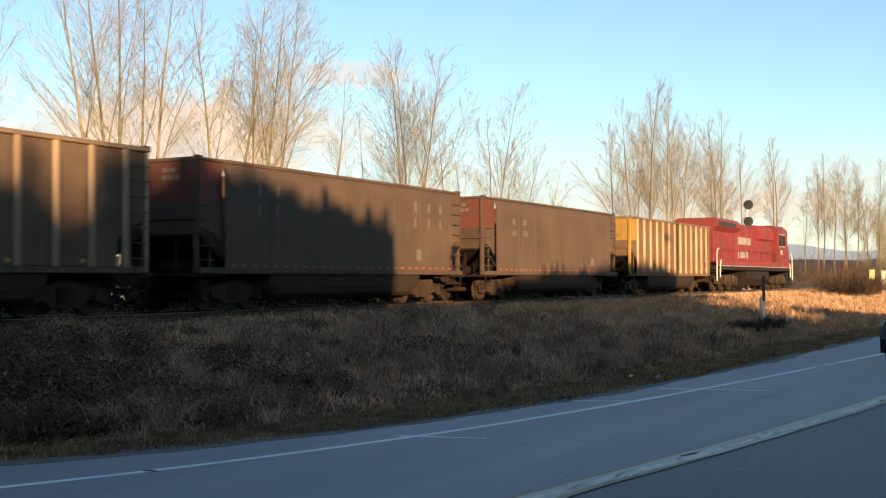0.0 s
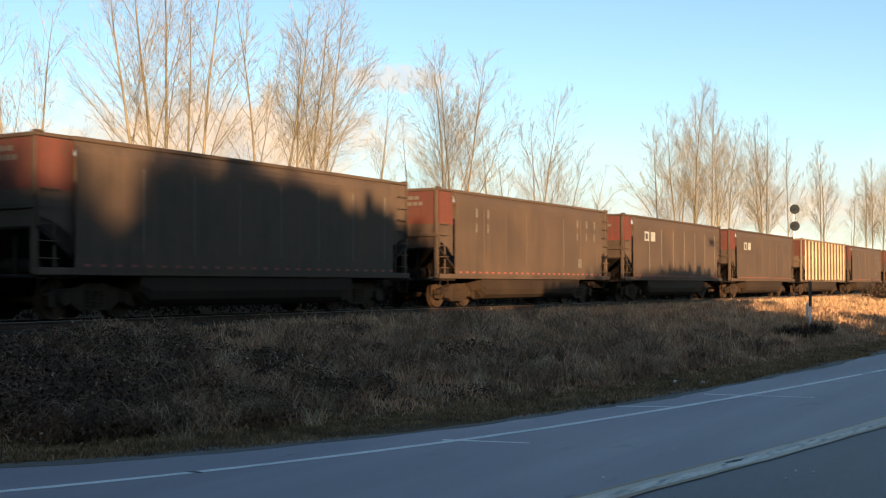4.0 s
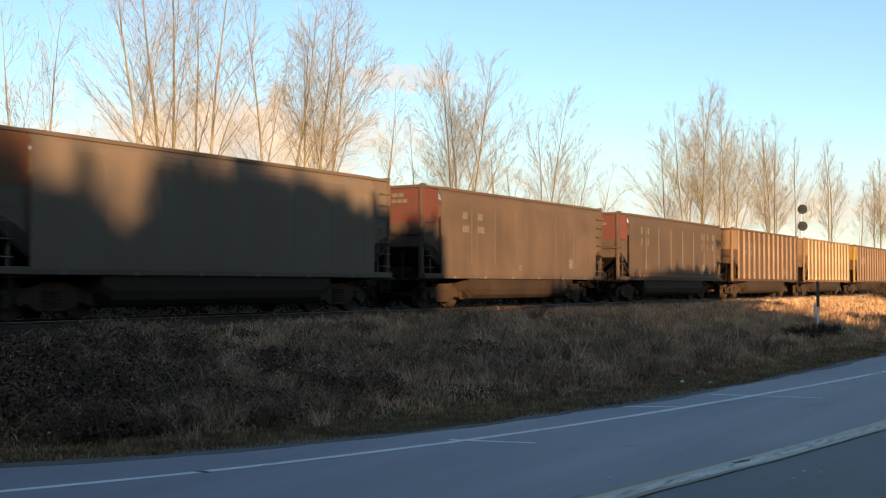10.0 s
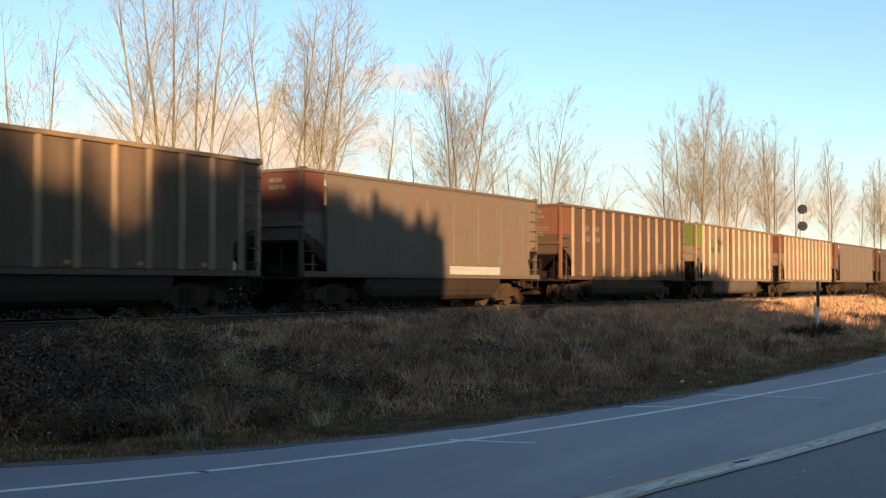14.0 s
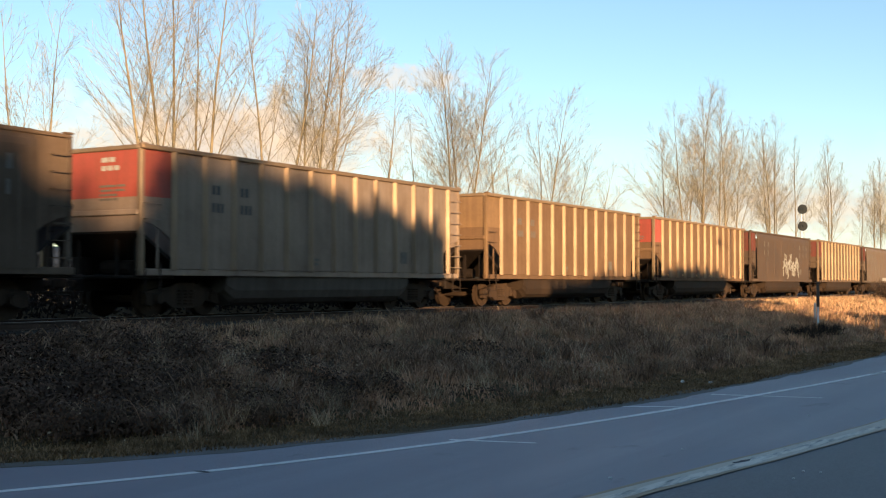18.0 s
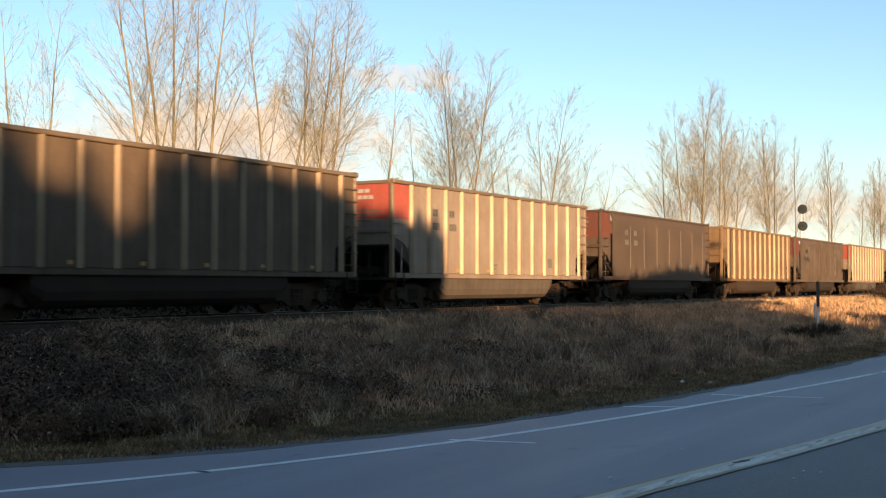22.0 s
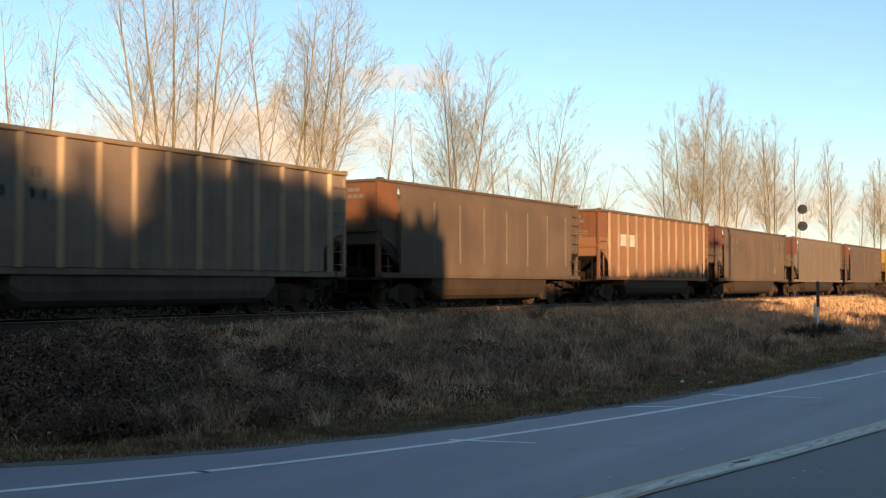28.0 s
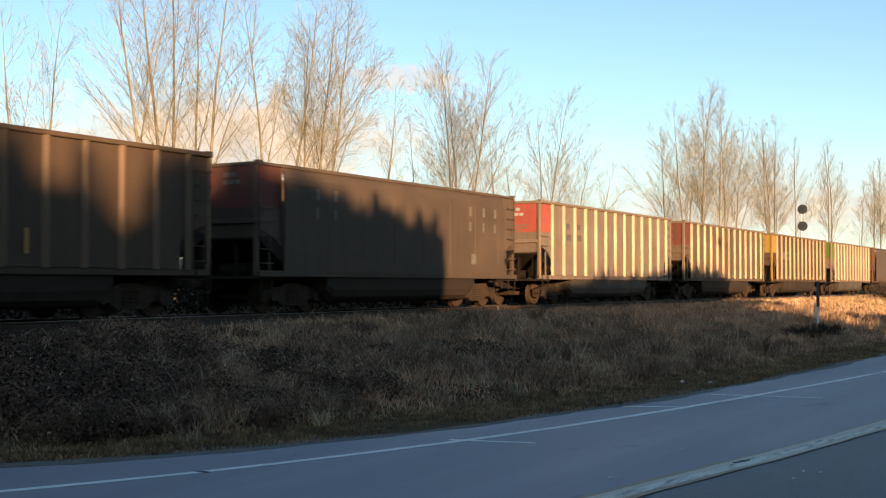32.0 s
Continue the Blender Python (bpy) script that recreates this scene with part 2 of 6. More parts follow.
MAT["tussock"] = blades("bleached_grass", [(0.0, (0.19, 0.104, 0.06)), (0.55, (0.32, 0.176, 0.104)), (1.0, (0.52, 0.30, 0.178))])
MAT["shrub"] = blades("reddish_bare_twigs", [(0.0, (0.07, 0.04, 0.028)), (1.0, (0.20, 0.12, 0.075))])
MAT["brush"] = blades("dark_brown_brush", [(0.0, (0.035, 0.022, 0.015)), (1.0, (0.11, 0.068, 0.042))])
# near-black twigs: the shade behind and below the cars is in this colour
MAT["scrub"] = blades("shade_dark_scrub", [(0.0, (0.02, 0.013, 0.01)), (1.0, (0.06, 0.038, 0.026))])
MAT["needles"] = blades("dark_conifer_needles", [(0.0, (0.018, 0.035, 0.016)), (1.0, (0.04, 0.07, 0.03))])
MAT["bark"] = bark()
MAT["twig"] = blades("pale_twigs", [(0.0, (0.15, 0.122, 0.088)), (0.5, (0.28, 0.225, 0.15)), (1.0, (0.45, 0.365, 0.245))])
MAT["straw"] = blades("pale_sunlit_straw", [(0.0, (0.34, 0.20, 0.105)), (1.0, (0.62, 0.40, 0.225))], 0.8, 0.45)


# ---- mesh helpers ----
class Shape:
    """Collects corners and faces of one mesh."""

    def __init__(self):
        self.v, self.f = [], []

    def box(self, x0, x1, y0, y1, z0, z1, c=0.0):
        i = len(self.v)
        if c <= 0:
            self.v += [(x, y, z) for x in (x0, x1) for y in (y0, y1) for z in (z0, z1)]
            self.f += [tuple(i + k for k in q) for q in ((0, 1, 3, 2), (4, 6, 7, 5), (0, 4, 5, 1), (2, 3, 7, 6), (0, 2, 6, 4), (1, 5, 7, 3))]
            return self
        lo, hi = (x0, y0, z0), (x1, y1, z1)
        ids = {}
        for s in range(8):
            p = [hi[a] if s >> a & 1 else lo[a] for a in range(3)]
            for a in range(3):
                q = [p[b] + (0 if b == a else (-c if s >> b & 1 else c)) for b in range(3)]
                ids[s, a] = len(self.v)
                self.v.append(tuple(q))
            self.f.append((ids[s, 0], ids[s, 1], ids[s, 2]))
        for a in range(3):
            b, d = (a + 1) % 3, (a + 2) % 3
            for side in (0, 1):
                ring = [(side << a) | (u << b) | (w << d) for u, w in ((0, 0), (1, 0), (1, 1), (0, 1))]
                self.f.append(tuple(ids[s, a] for s in ring))
            for u in (0, 1):
                for w in (0, 1):
                    s0 = (u << b) | (w << d)
                    s1 = s0 | (1 << a)
                    self.f.append((ids[s0, b], ids[s1, b], ids[s1, d], ids[s0, d]))
        return self

    def slab(self, profile, axis, lo, hi):
        """A profile of two coordinates drawn out along an axis."""
        i, k = len(self.v), len(profile)
        for t in (lo, hi):
            for p, q in profile:
                self.v.append({"x": (t, p, q), "y": (p, t, q), "z": (p, q, t)}[axis])
        self.f += [tuple(range(i, i + k)), tuple(range(i + 2 * k - 1, i + k - 1, -1))]
        self.f += [(i + j, i + (j + 1) % k, i + k + (j + 1) % k, i + k + j) for j in range(k)]
        return self

    def rod(self, p, q, r, n=6, r2=None):
        p, q = Vector(p), Vector(q)
        d = (q - p).normalized()
        u = d.orthogonal().normalized()
        w = d.cross(u)
        i = len(self.v)
        for o, rr in ((p, r), (q, r if r2 is None else r2)):
            self.v += [tuple(o + rr * (math.cos(2 * math.pi * k / n) * u + math.sin(2 * math.pi * k / n) * w)) for k in range(n)]
        self.f += [(i + k, i + (k + 1) % n, i + n + (k + 1) % n, i + n + k) for k in range(n)]
        self.f += [tuple(range(i + n - 1, i - 1, -1)), tuple(range(i + n, i + 2 * n))]
        return self

    def pipe(self, pts, r, n=6):
        for a, b in zip(pts, pts[1:]):
            self.rod(a, b, r, n)
        return self

    def mesh(self, name, material=None):
        me = bpy.data.meshes.new(name)
        me.from_pydata(self.v, [], self.f)
        bm = bmesh.new()
        bm.from_mesh(me)
        bmesh.ops.recalc_face_normals(bm, faces=bm.faces)
        bm.to_mesh(me)
        bm.free()
        if material:
            me.materials.append(material)
        return me


def part(name, shape, material, parent, label="", m=None):
    """One mesh under a thing; a mesh that is given again is shared, the material stays with the object."""
    me = shape.mesh(name, material) if isinstance(shape, Shape) else shape
    ob = new(name, me)
    ob.parent = parent
    if not me.materials:
        me.materials.append(material)
    ob.material_slots[0].link = "OBJECT"
    ob.material_slots[0].material = material
    if m is not None:
        ob.matrix_basis = m
    return tagged(ob, label)


def thing(name, label, category, m=None, group="", kind=""):
    ob = new(name)
    ob.empty_display_size = 0.3
    if m is not None:
        ob.matrix_basis = m
    return tagged(ob, label, category, group, kind)


def big_mesh(name, verts, faces, material, smooth=False):
    me = bpy.data.meshes.new(name)
    verts, faces = np.asarray(verts, np.float32), np.asarray(faces, np.int32)
    me.vertices.add(len(verts))
    me.vertices.foreach_set("co", verts.ravel())
    k = faces.shape[1]
    me.loops.add(faces.size)
    me.loops.foreach_set("vertex_index", faces.ravel())
    me.polygons.add(len(faces))
    me.polygons.foreach_set("loop_start", np.arange(0, faces.size, k, dtype=np.int32))
    me.polygons.foreach_set("use_smooth", np.full(len(faces), smooth))
    me.update(calc_edges=True)
    me.materials.append(material)
    return me


# ---- the lie of the land ----
TRACK_Y, RAIL_Z, NEAR_SIDE = 20.3, 1.15, 18.7


def smooth(a, b, v):
    t = np.clip((v - a) / (b - a), 0, 1)
    return t * t * (3 - 2 * t)


def edge_line(x):
    """The white line at the far side of the road, which bends away from the track."""
    x = np.asarray(x, float)
    f = np.maximum(x, 6)
    return 7.849 - 0.1144 * f + 8.813 * np.exp(-f / 5) + 3 * np.tanh(0.2 * np.maximum(6 - x, 0))


def asphalt_edge(x):
    f = np.clip(np.asarray(x, float), 6, 200)
    return edge_line(x) - 0.526 + 0.0775 * np.minimum(f, 40) + 9.226 * np.exp(-f / 5)


def height(x, y):
    x, y = np.asarray(x, float), np.asarray(y, float)
    a = asphalt_edge(x)
    foot, crest = a + 1.3, np.maximum(16.4, a + 4)
    t = np.clip((y - foot) / (crest - foot), 0, 1)
    bank = -0.06 * smooth(a - 0.1, a + 0.6, y) + 0.86 * (t ** 0.8)
    ripple = 0.10 * np.sin(0.9 * x + 0.7 * y) * np.sin(0.53 * x - 1.1 * y + 1) + 0.07 * np.sin(2.3 * x + 1.9 * y) * np.sin(1.7 * x - 2.7 * y) + 0.11 * np.sin(4.3 * x - 1.1 * y + 2) * np.sin(1.3 * x + 4.1 * y)
    bank = bank + ripple * smooth(0.05, 0.4, t) * (1 - smooth(17.2, 18.2, y)) * (np.abs(x) < 150)
    far = smooth(23.2, 27.0, y)
    z = np.where(y > 17.6, 0.86 * (1 - far) + 1.3 * far - 0.7 * smooth(30, 40, y), bank)
    z = np.where((y > 17.0) & (y <= 17.6), bank + (0.86 - bank) * smooth(17.0, 17.6, y), z)
    z = z - 0.9 * smooth(3500, 6000, np.hypot(x, y))
    return np.where(y < a - 0.4, -0.012, z)


def ground():
    xs = np.concatenate([-np.geomspace(3000, 60, 14), np.arange(-50, 6, 4), np.arange(6, 70, 0.35), np.arange(70, 130, 2.0), np.geomspace(135, 3000, 18)])
    ys = np.concatenate([-np.geomspace(3000, 12, 16), np.arange(-9, 2, 3), np.arange(2, 24, 0.4), np.arange(24, 32, 1.0), np.geomspace(34, 3000, 20)])
    gx, gy = np.meshgrid(xs, ys, indexing="ij")
    v = np.stack([gx, gy, height(gx, gy)], -1).reshape(-1, 3)
    nx, ny = len(xs), len(ys)
    i = (np.arange(nx - 1)[:, None] * ny + np.arange(ny - 1)[None, :]).ravel()
    ob = new("ground", big_mesh("ground", v, np.stack([i, i + ny, i + ny + 1, i + 1], -1), MAT["earth"], True))
    tagged(ob, "brown winter ground with dry grass, sloping up to the railway", "ground", kind="structure")


def ribbon(name, label, lo, hi, x0, x1, z, thick, material, step=0.8, category="road"):
    """A strip of road between two lines, with a little thickness."""
    xs = np.arange(x0, x1 + step, step)
    a, b = lo(xs), hi(xs)
    n = len(xs)
    v = np.concatenate([np.stack([xs, yy, np.full(n, zz)], -1) for yy, zz in ((a, z), (b, z), (b, z - thick), (a, z - thick))])
    f = []
    for p, q in ((0, 1), (1, 2), (2, 3), (3, 0)):
        i = np.arange(n - 1)
        f.append(np.stack([p * n + i, p * n + i + 1, q * n + i + 1, q * n + i], -1))
    me = big_mesh(name, v, np.concatenate(f), material)
    bm = bmesh.new()
    bm.from_mesh(me)
    bmesh.ops.recalc_face_normals(bm, faces=bm.faces)
    bm.to_mesh(me)
    bm.free()
    return tagged(new(name, me), label, category, kind="structure")


def centre_line(x):
    f = np.clip(np.asarray(x, float), 8, 200)
    return edge_line(x) - 3.589 + 0.0277 * np.minimum(f, 25) - 2.516 * np.exp(-f / 5) - 0.3 * np.exp((9 - f) / 1.5)


def roads():
    wob = lambda x: 0.10 * np.sin(0.7 * x + 1) + 0.07 * np.sin(1.3 * x) + 0.05 * np.sin(3.7 * x + 1) + 0.02 * np.sin(9.1 * x)
    ribbon("road", "worn grey asphalt road in the shade", lambda x: centre_line(x) - 0.16, lambda x: asphalt_edge(x) + wob(x), -60, 220, 0.0, 0.06, MAT["asphalt"], 0.15)
    ribbon("road", "newer dark asphalt lane in the shade", lambda x: centre_line(x) - 4.6, lambda x: centre_line(x) - 0.16, -60, 220, -0.004, 0.06, MAT["fresh"])
    ribbon("road", "crumbling dirty edge of the asphalt", lambda x: asphalt_edge(x) - 0.26 + 0.6 * wob(x + 4), lambda x: asphalt_edge(x) + 0.05 + wob(x), 2, 120, 0.005, 0.05, MAT["edge_dirt"], 0.15)
    ribbon("road_marking", "white painted edge line on the asphalt", lambda x: edge_line(x) - 0.06 + 0.06 * wob(x), lambda x: edge_line(x) + 0.06 + 0.06 * wob(x + 9), -60, 220, 0.005, 0.004, MAT["edge_paint"], 0.15, "marking")
    mid = centre_line
    ribbon("road_marking", "worn greyish cream centre line on the asphalt", lambda x: mid(x) - 0.15 + 0.15 * wob(x), lambda x: mid(x) + 0.15 + 0.1 * wob(x + 3), -60, 220, 0.005, 0.004, MAT["centre_paint"], 0.15, "marking")
    ribbon("road_marking", "pale streak of newer paint on the centre line", lambda x: mid(x) - 0.10 + 0.25 * wob(x + 2), lambda x: mid(x) + 0.02 + 0.35 * wob(x + 6), -60, 220, 0.0075, 0.002, MAT["streak_paint"], 0.15, "marking")
    ribbon("road_marking", "orange-brown edge of the centre line", lambda x: mid(x) - 0.21 + 0.12 * wob(x + 5), lambda x: mid(x) - 0.152 + 0.15 * wob(x), -60, 220, 0.006, 0.004, MAT["amber_paint"], 0.15, "marking")
    ribbon("road_marking", "thin tan remains of an older line", lambda x: mid(x) + 0.152 + 0.1 * wob(x + 3), lambda x: mid(x) + 0.19 + 0.12 * wob(x + 8), -60, 220, 0.006, 0.004, MAT["amber_paint"], 0.15, "marking")
    # thin cross marks sealed into the lane
    for x, y, dx, dy in ((12.55, 7.3, 0.26, -1.05), (17.3, 7.1, 0.5, -1.05), (20.05, 6.4, 0.31, -1.81)):
        s = Shape()
        d = Vector((dx, dy, 0))
        w = Vector((-dy, dx, 0)).normalized() * 0.05
        p = Vector((x, y, 0.0045))
        s.v = [tuple(p + w), tuple(p + d + w * 0.6), tuple(p + d - w * 0.6), tuple(p - w)]
        s.f = [(0, 1, 2, 3)]
        tagged(new("road_marking", s.mesh("road_marking", MAT["edge_paint"])), "thin pale slanting mark on the asphalt", "marking", kind="structure")


def railway():
    track = thing("railway_track", "single railway track on ballast coloured near-black as shade", "track", kind="structure")
    prof = [(TRACK_Y - 2.6, 0.55), (TRACK_Y - 1.75, 0.90), (TRACK_Y - 1.4, 0.965), (TRACK_Y + 1.4, 0.965), (TRACK_Y + 1.75, 0.90), (TRACK_Y + 2.9, 0.3)]
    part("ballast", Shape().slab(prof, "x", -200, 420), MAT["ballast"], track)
    for y in (TRACK_Y - 0.7525, TRACK_Y + 0.7525):
        part("rail", Shape().slab([(y - 0.075, 0.975), (y + 0.075, 0.975), (y + 0.07, 0.99), (y + 0.012, 1.01), (y + 0.012, 1.10), (y + 0.036, 1.115), (y + 0.036, 1.14), (y - 0.036, 1.14), (y - 0.036, 1.115), (y - 0.012, 1.10), (y - 0.012, 1.01), (y - 0.07, 0.99)], "x", -200, 420), MAT["rail"], track)
        part("rail_head", Shape().slab([(y - 0.03, 1.139), (y + 0.03, 1.139), (y + 0.026, RAIL_Z), (y - 0.026, RAIL_Z)], "x", -200, 420), MAT["rail_head"], track, "polished running surface")
    tie = Shape().box(-0.11, 0.11, -1.3, 1.3, 0.86, 0.985, 0.012).mesh("sleeper", MAT["tie"])
    for k in range(150):
        part("sleeper", tie, MAT["tie"], track, "", pose(4 + k * 0.52, TRACK_Y, 0))


ground()
roads()
railway()


# ---- the train ----
PITCH, BODY, TOP, SILL, HALF = 15.87, 14.05, 3.85, 1.12, 1.6
RIBS = [1.03 + 1.02 * k for k in range(13)]


def side_sheet(ribbed):
    s = Shape()
    if ribbed:
        s.slab([(1.03, SILL), (BODY - 1.03, SILL), (BODY - 1.03, TOP - 0.1), (1.03, TOP - 0.1)], "y", -0.03, 0.03)
    else:
        # rounded shoulder under the rim
        prof = [(-0.05, SILL - 0.05), (0.0, SILL - 0.05), (0.0, 3.35), (-0.01, 3.5), (-0.05, 3.64), (-0.12, TOP - 0.1), (-0.17, TOP - 0.1), (-0.1, 3.62), (-0.055, 3.45), (-0.05, 3.3)]
        s.slab([(-p, z) for p, z in prof], "x", 0.98, BODY - 0.98)
    return s


RUNGS = (1.3, 1.65, 2.0, 2.35, 2.7, 3.05, 3.4)


def shapes():
    g = {}
    g["side_r"] = side_sheet(True).mesh("side_panel")
    g["side_s"] = side_sheet(False).mesh("side_panel")
    g["rib"] = Shape().slab([(-0.095, 0.0), (-0.035, -0.08), (-0.015, -0.09), (0.015, -0.09), (0.035, -0.08), (0.095, 0.0)], "z", SILL - 0.02, TOP - 0.1).mesh("rib")
    g["seam"] = Shape().slab([(-0.02, 0.0), (-0.012, -0.012), (0.012, -0.012), (0.02, 0.0)], "z", 1.45, 3.3).mesh("weld_seam")
    g["corner_side"] = Shape().slab([(0.05, 2.7), (1.03, 2.7), (1.03, TOP - 0.1), (0.05, TOP - 0.1)], "y", -0.025, 0.025).mesh("corner_panel")
    g["corner_low"] = Shape().slab([(0.05, 2.16), (0.35, 2.10), (0.7, 1.95), (1.03, 1.70), (1.03, 2.7), (0.05, 2.7)], "y", -0.022, 0.022).mesh("lower_corner_panel")
    g["stanchion"] = Shape().box(-0.022, 0.022, -0.02, 0.02, 0.98, 2.0, 0.005).mesh("stanchion")
    g["post"] = Shape().box(-0.06, 0.06, -0.06, 0.06, 0.98, TOP - 0.09, 0.012).mesh("corner_post")
    g["end"] = Shape().slab([(-HALF + 0.08, 2.7), (HALF - 0.08, 2.7), (HALF - 0.08, TOP - 0.1), (-HALF + 0.08, TOP - 0.1)], "x", 0.04, 0.09).mesh("end_panel")
    g["end_low"] = Shape().slab([(-HALF + 0.08, 1.95), (HALF - 0.08, 1.95), (HALF - 0.08, 2.7), (-HALF + 0.08, 2.7)], "x", 0.045, 0.09).mesh("lower_end_panel")
    g["end_brace"] = Shape().box(-0.02, 0.045, -HALF + 0.1, HALF - 0.1, 2.3, 2.42, 0.01).mesh("end_brace")
    g["slope"] = Shape().slab([(0.06, 1.98), (0.06, 1.90), (1.55, 0.95), (1.6, 1.03)], "y", -HALF + 0.1, HALF - 0.1).mesh("slope_sheet")
    g["sill"] = Shape().box(0.0, BODY, -0.06, 0.06, SILL - 0.16, SILL - 0.005, 0.015).mesh("side_sill")
    rim = Shape()
    for y in (-HALF + 0.02, HALF - 0.02):
        rim.box(0.0, BODY, y - 0.09, y + 0.09, TOP - 0.11, TOP, 0.02)
    for x in (0.06, BODY - 0.06):
        rim.box(x - 0.06, x + 0.06, -HALF + 0.1, HALF - 0.1, TOP - 0.11, TOP - 0.004, 0.02)
    g["rim"] = rim.mesh("top_rim")
    rim = Shape()
    for y in (-HALF + 0.16, HALF - 0.16):
        rim.box(0.98, BODY - 0.98, y - 0.08, y + 0.08, TOP - 0.1, TOP, 0.02)
        for x0, x1 in ((0.0, 0.98), (BODY - 0.98, BODY)):
            s = 1 if y > 0 else -1
            rim.box(x0, x1, y - 0.06, y + 0.06, TOP - 0.09, TOP - 0.01, 0.015)
    for x in (0.06, BODY - 0.06):
        rim.box(x - 0.06, x + 0.06, -HALF + 0.22, HALF - 0.22, TOP - 0.1, TOP - 0.004, 0.02)
    g["rim_s"] = rim.mesh("top_rim")
    g["cap"] = Shape().box(-0.01, 0.2, -0.07, 0.08, TOP - 0.012, TOP + 0.03, 0.008).mesh("corner_cap")
    tub = Shape()
    prof = [(-0.12, 1.0), (-0.14, 0.5), (-0.22, 0.34), (-0.4, 0.26), (-1.05, 0.26), (-1.28, 0.31), (-1.42, 0.43), (-1.48, 0.62), (-1.5, 0.99)]
    k = len(prof)
    for x, lift in ((2.95, True), (3.3, False), (BODY - 3.3, False), (BODY - 2.95, True)):
        tub.v += [(x, p, 0.55 + (z - 0.26) * 0.6 if lift else z) for p, z in prof]
    for a in range(3):
        tub.f += [(a * k + j, a * k + (j + 1) % k, (a + 1) * k + (j + 1) % k, (a + 1) * k + j) for j in range(k)]
    tub.f += [tuple(range(k)), tuple(range(3 * k, 4 * k))]
    g["tub"] = tub.mesh("belly_tub")
    g["floor"] = Shape().box(1.2, BODY - 1.2, -HALF + 0.06, HALF - 0.06, 0.97, 1.03).mesh("floor_plate")
    plat = Shape().box(-0.35, 1.2, -1.45, 1.45, 0.90, 0.97, 0.01).box(-0.4, 3.3, -0.22, 0.22, 0.62, 0.9, 0.02)
    plat.rod((0.7, -0.7, 1.15), (0.7, 0.2, 1.15), 0.17, 10).box(0.35, 0.6, 0.5, 0.95, 0.97, 1.4, 0.02)
    for y in (-1.2, -0.6, 0.6, 1.2):
        plat.box(0.25, 0.31, y - 0.04, y + 0.04, 0.97, 1.86)
    g["plat"] = plat.mesh("end_platform")
    cp = Shape().box(-0.94, -0.4, -0.07, 0.07, 0.72, 0.86, 0.02).box(-0.98, -0.72, -0.15, 0.15, 0.68, 0.92, 0.04).box(-0.75, -0.68, -0.25, 0.25, 0.55, 0.62, 0.01)
    cp.pipe([(-0.4, 0.35, 0.8), (-0.6, 0.42, 0.5), (-0.85, 0.38, 0.35), (-0.96, 0.3, 0.5)], 0.025, 5)
    g["coupler"] = cp.mesh("coupler")
    lad = Shape()
    rung = Shape()
    rung.pipe([(0.08, 0.0, 0), (0.08, -0.1, 0), (0.55, -0.1, 0), (0.55, 0.0, 0)], 0.016, 4)
    g["rung"] = rung.mesh("rung")
    for x in (0.08, 0.55):
        lad.rod((x, -0.06, 0.55), (x, -0.06, 1.25), 0.018, 4)
    lad.rod((0.08, -0.06, 0.56), (0.55, -0.06, 0.56), 0.018, 4)
    g["ladder"] = lad.mesh("ladder")
    bw = Shape()
    ring = [(math.cos(a) * 0.28, math.sin(a) * 0.28) for a in (2 * math.pi * k / 14 for k in range(15))]
    bw.pipe([(-0.1, 0.75 + y, 2.6 + z) for y, z in ring], 0.016, 4)
    for k in range(4):
        bw.rod((-0.1, 0.75, 2.6), (-0.1, 0.75 + ring[k * 3][0], 2.6 + ring[k * 3][1]), 0.012, 4)
    bw.rod((-0.1, 0.75, 2.6), (0.05, 0.75, 2.6), 0.03, 6)
    g["brake"] = bw.mesh("brake_wheel")
    sf = [(-1.28, 0.32), (-1.28, 0.60), (-1.05, 0.66), (-0.55, 0.70), (-0.3, 0.80), (0.3, 0.80), (0.55, 0.70), (1.05, 0.66), (1.28, 0.60), (1.28, 0.32), (1.1, 0.28), (0.75, 0.42), (0.42, 0.22), (-0.42, 0.22), (-0.75, 0.42), (-1.1, 0.28)]
    fr = Shape().slab(sf, "y", -0.07, 0.07)
    for x in (-0.9, 0.9):
        fr.rod((x, -0.16, 0.45), (x, 0.08, 0.45), 0.13, 10).box(x - 0.16, x + 0.16, -0.1, 0.08, 0.36, 0.6, 0.02)
    for x in (-0.2, 0.0, 0.2):
        for k in range(5):
            fr.rod((x, -0.06, 0.30 + k * 0.075), (x, -0.06, 0.335 + k * 0.075), 0.085, 8)
    g["frame"] = fr.mesh("side_frame")
    g["bolster"] = Shape().box(-0.2, 0.2, -0.95, 0.95, 0.42, 0.78, 0.03).box(-0.3, 0.3, -0.3, 0.3, 0.76, 0.88, 0.02).mesh("bolster")
    ws = Shape().rod((0, -1.05, 0), (0, 1.05, 0), 0.08, 8)
    for s in (-1, 1):
        ws.rod((0, s * 0.70, 0), (0, s * 0.82, 0), 0.418, 22).rod((0, s * 0.665, 0), (0, s * 0.70, 0), 0.445, 22)
        ws.rod((0, s * 0.82, 0), (0, s * 0.835, 0), 0.33, 18).rod((0, s * 0.835, 0), (0, s * 0.88, 0), 0.13, 12)
        for k in range(3):
            a = 2 * math.pi * k / 3
            ws.rod((0.22 * math.cos(a), s * 0.83, 0.22 * math.sin(a)), (0.22 * math.cos(a), s * 0.85, 0.22 * math.sin(a)), 0.05, 6)
    g["wheels"] = ws.mesh("wheelset")
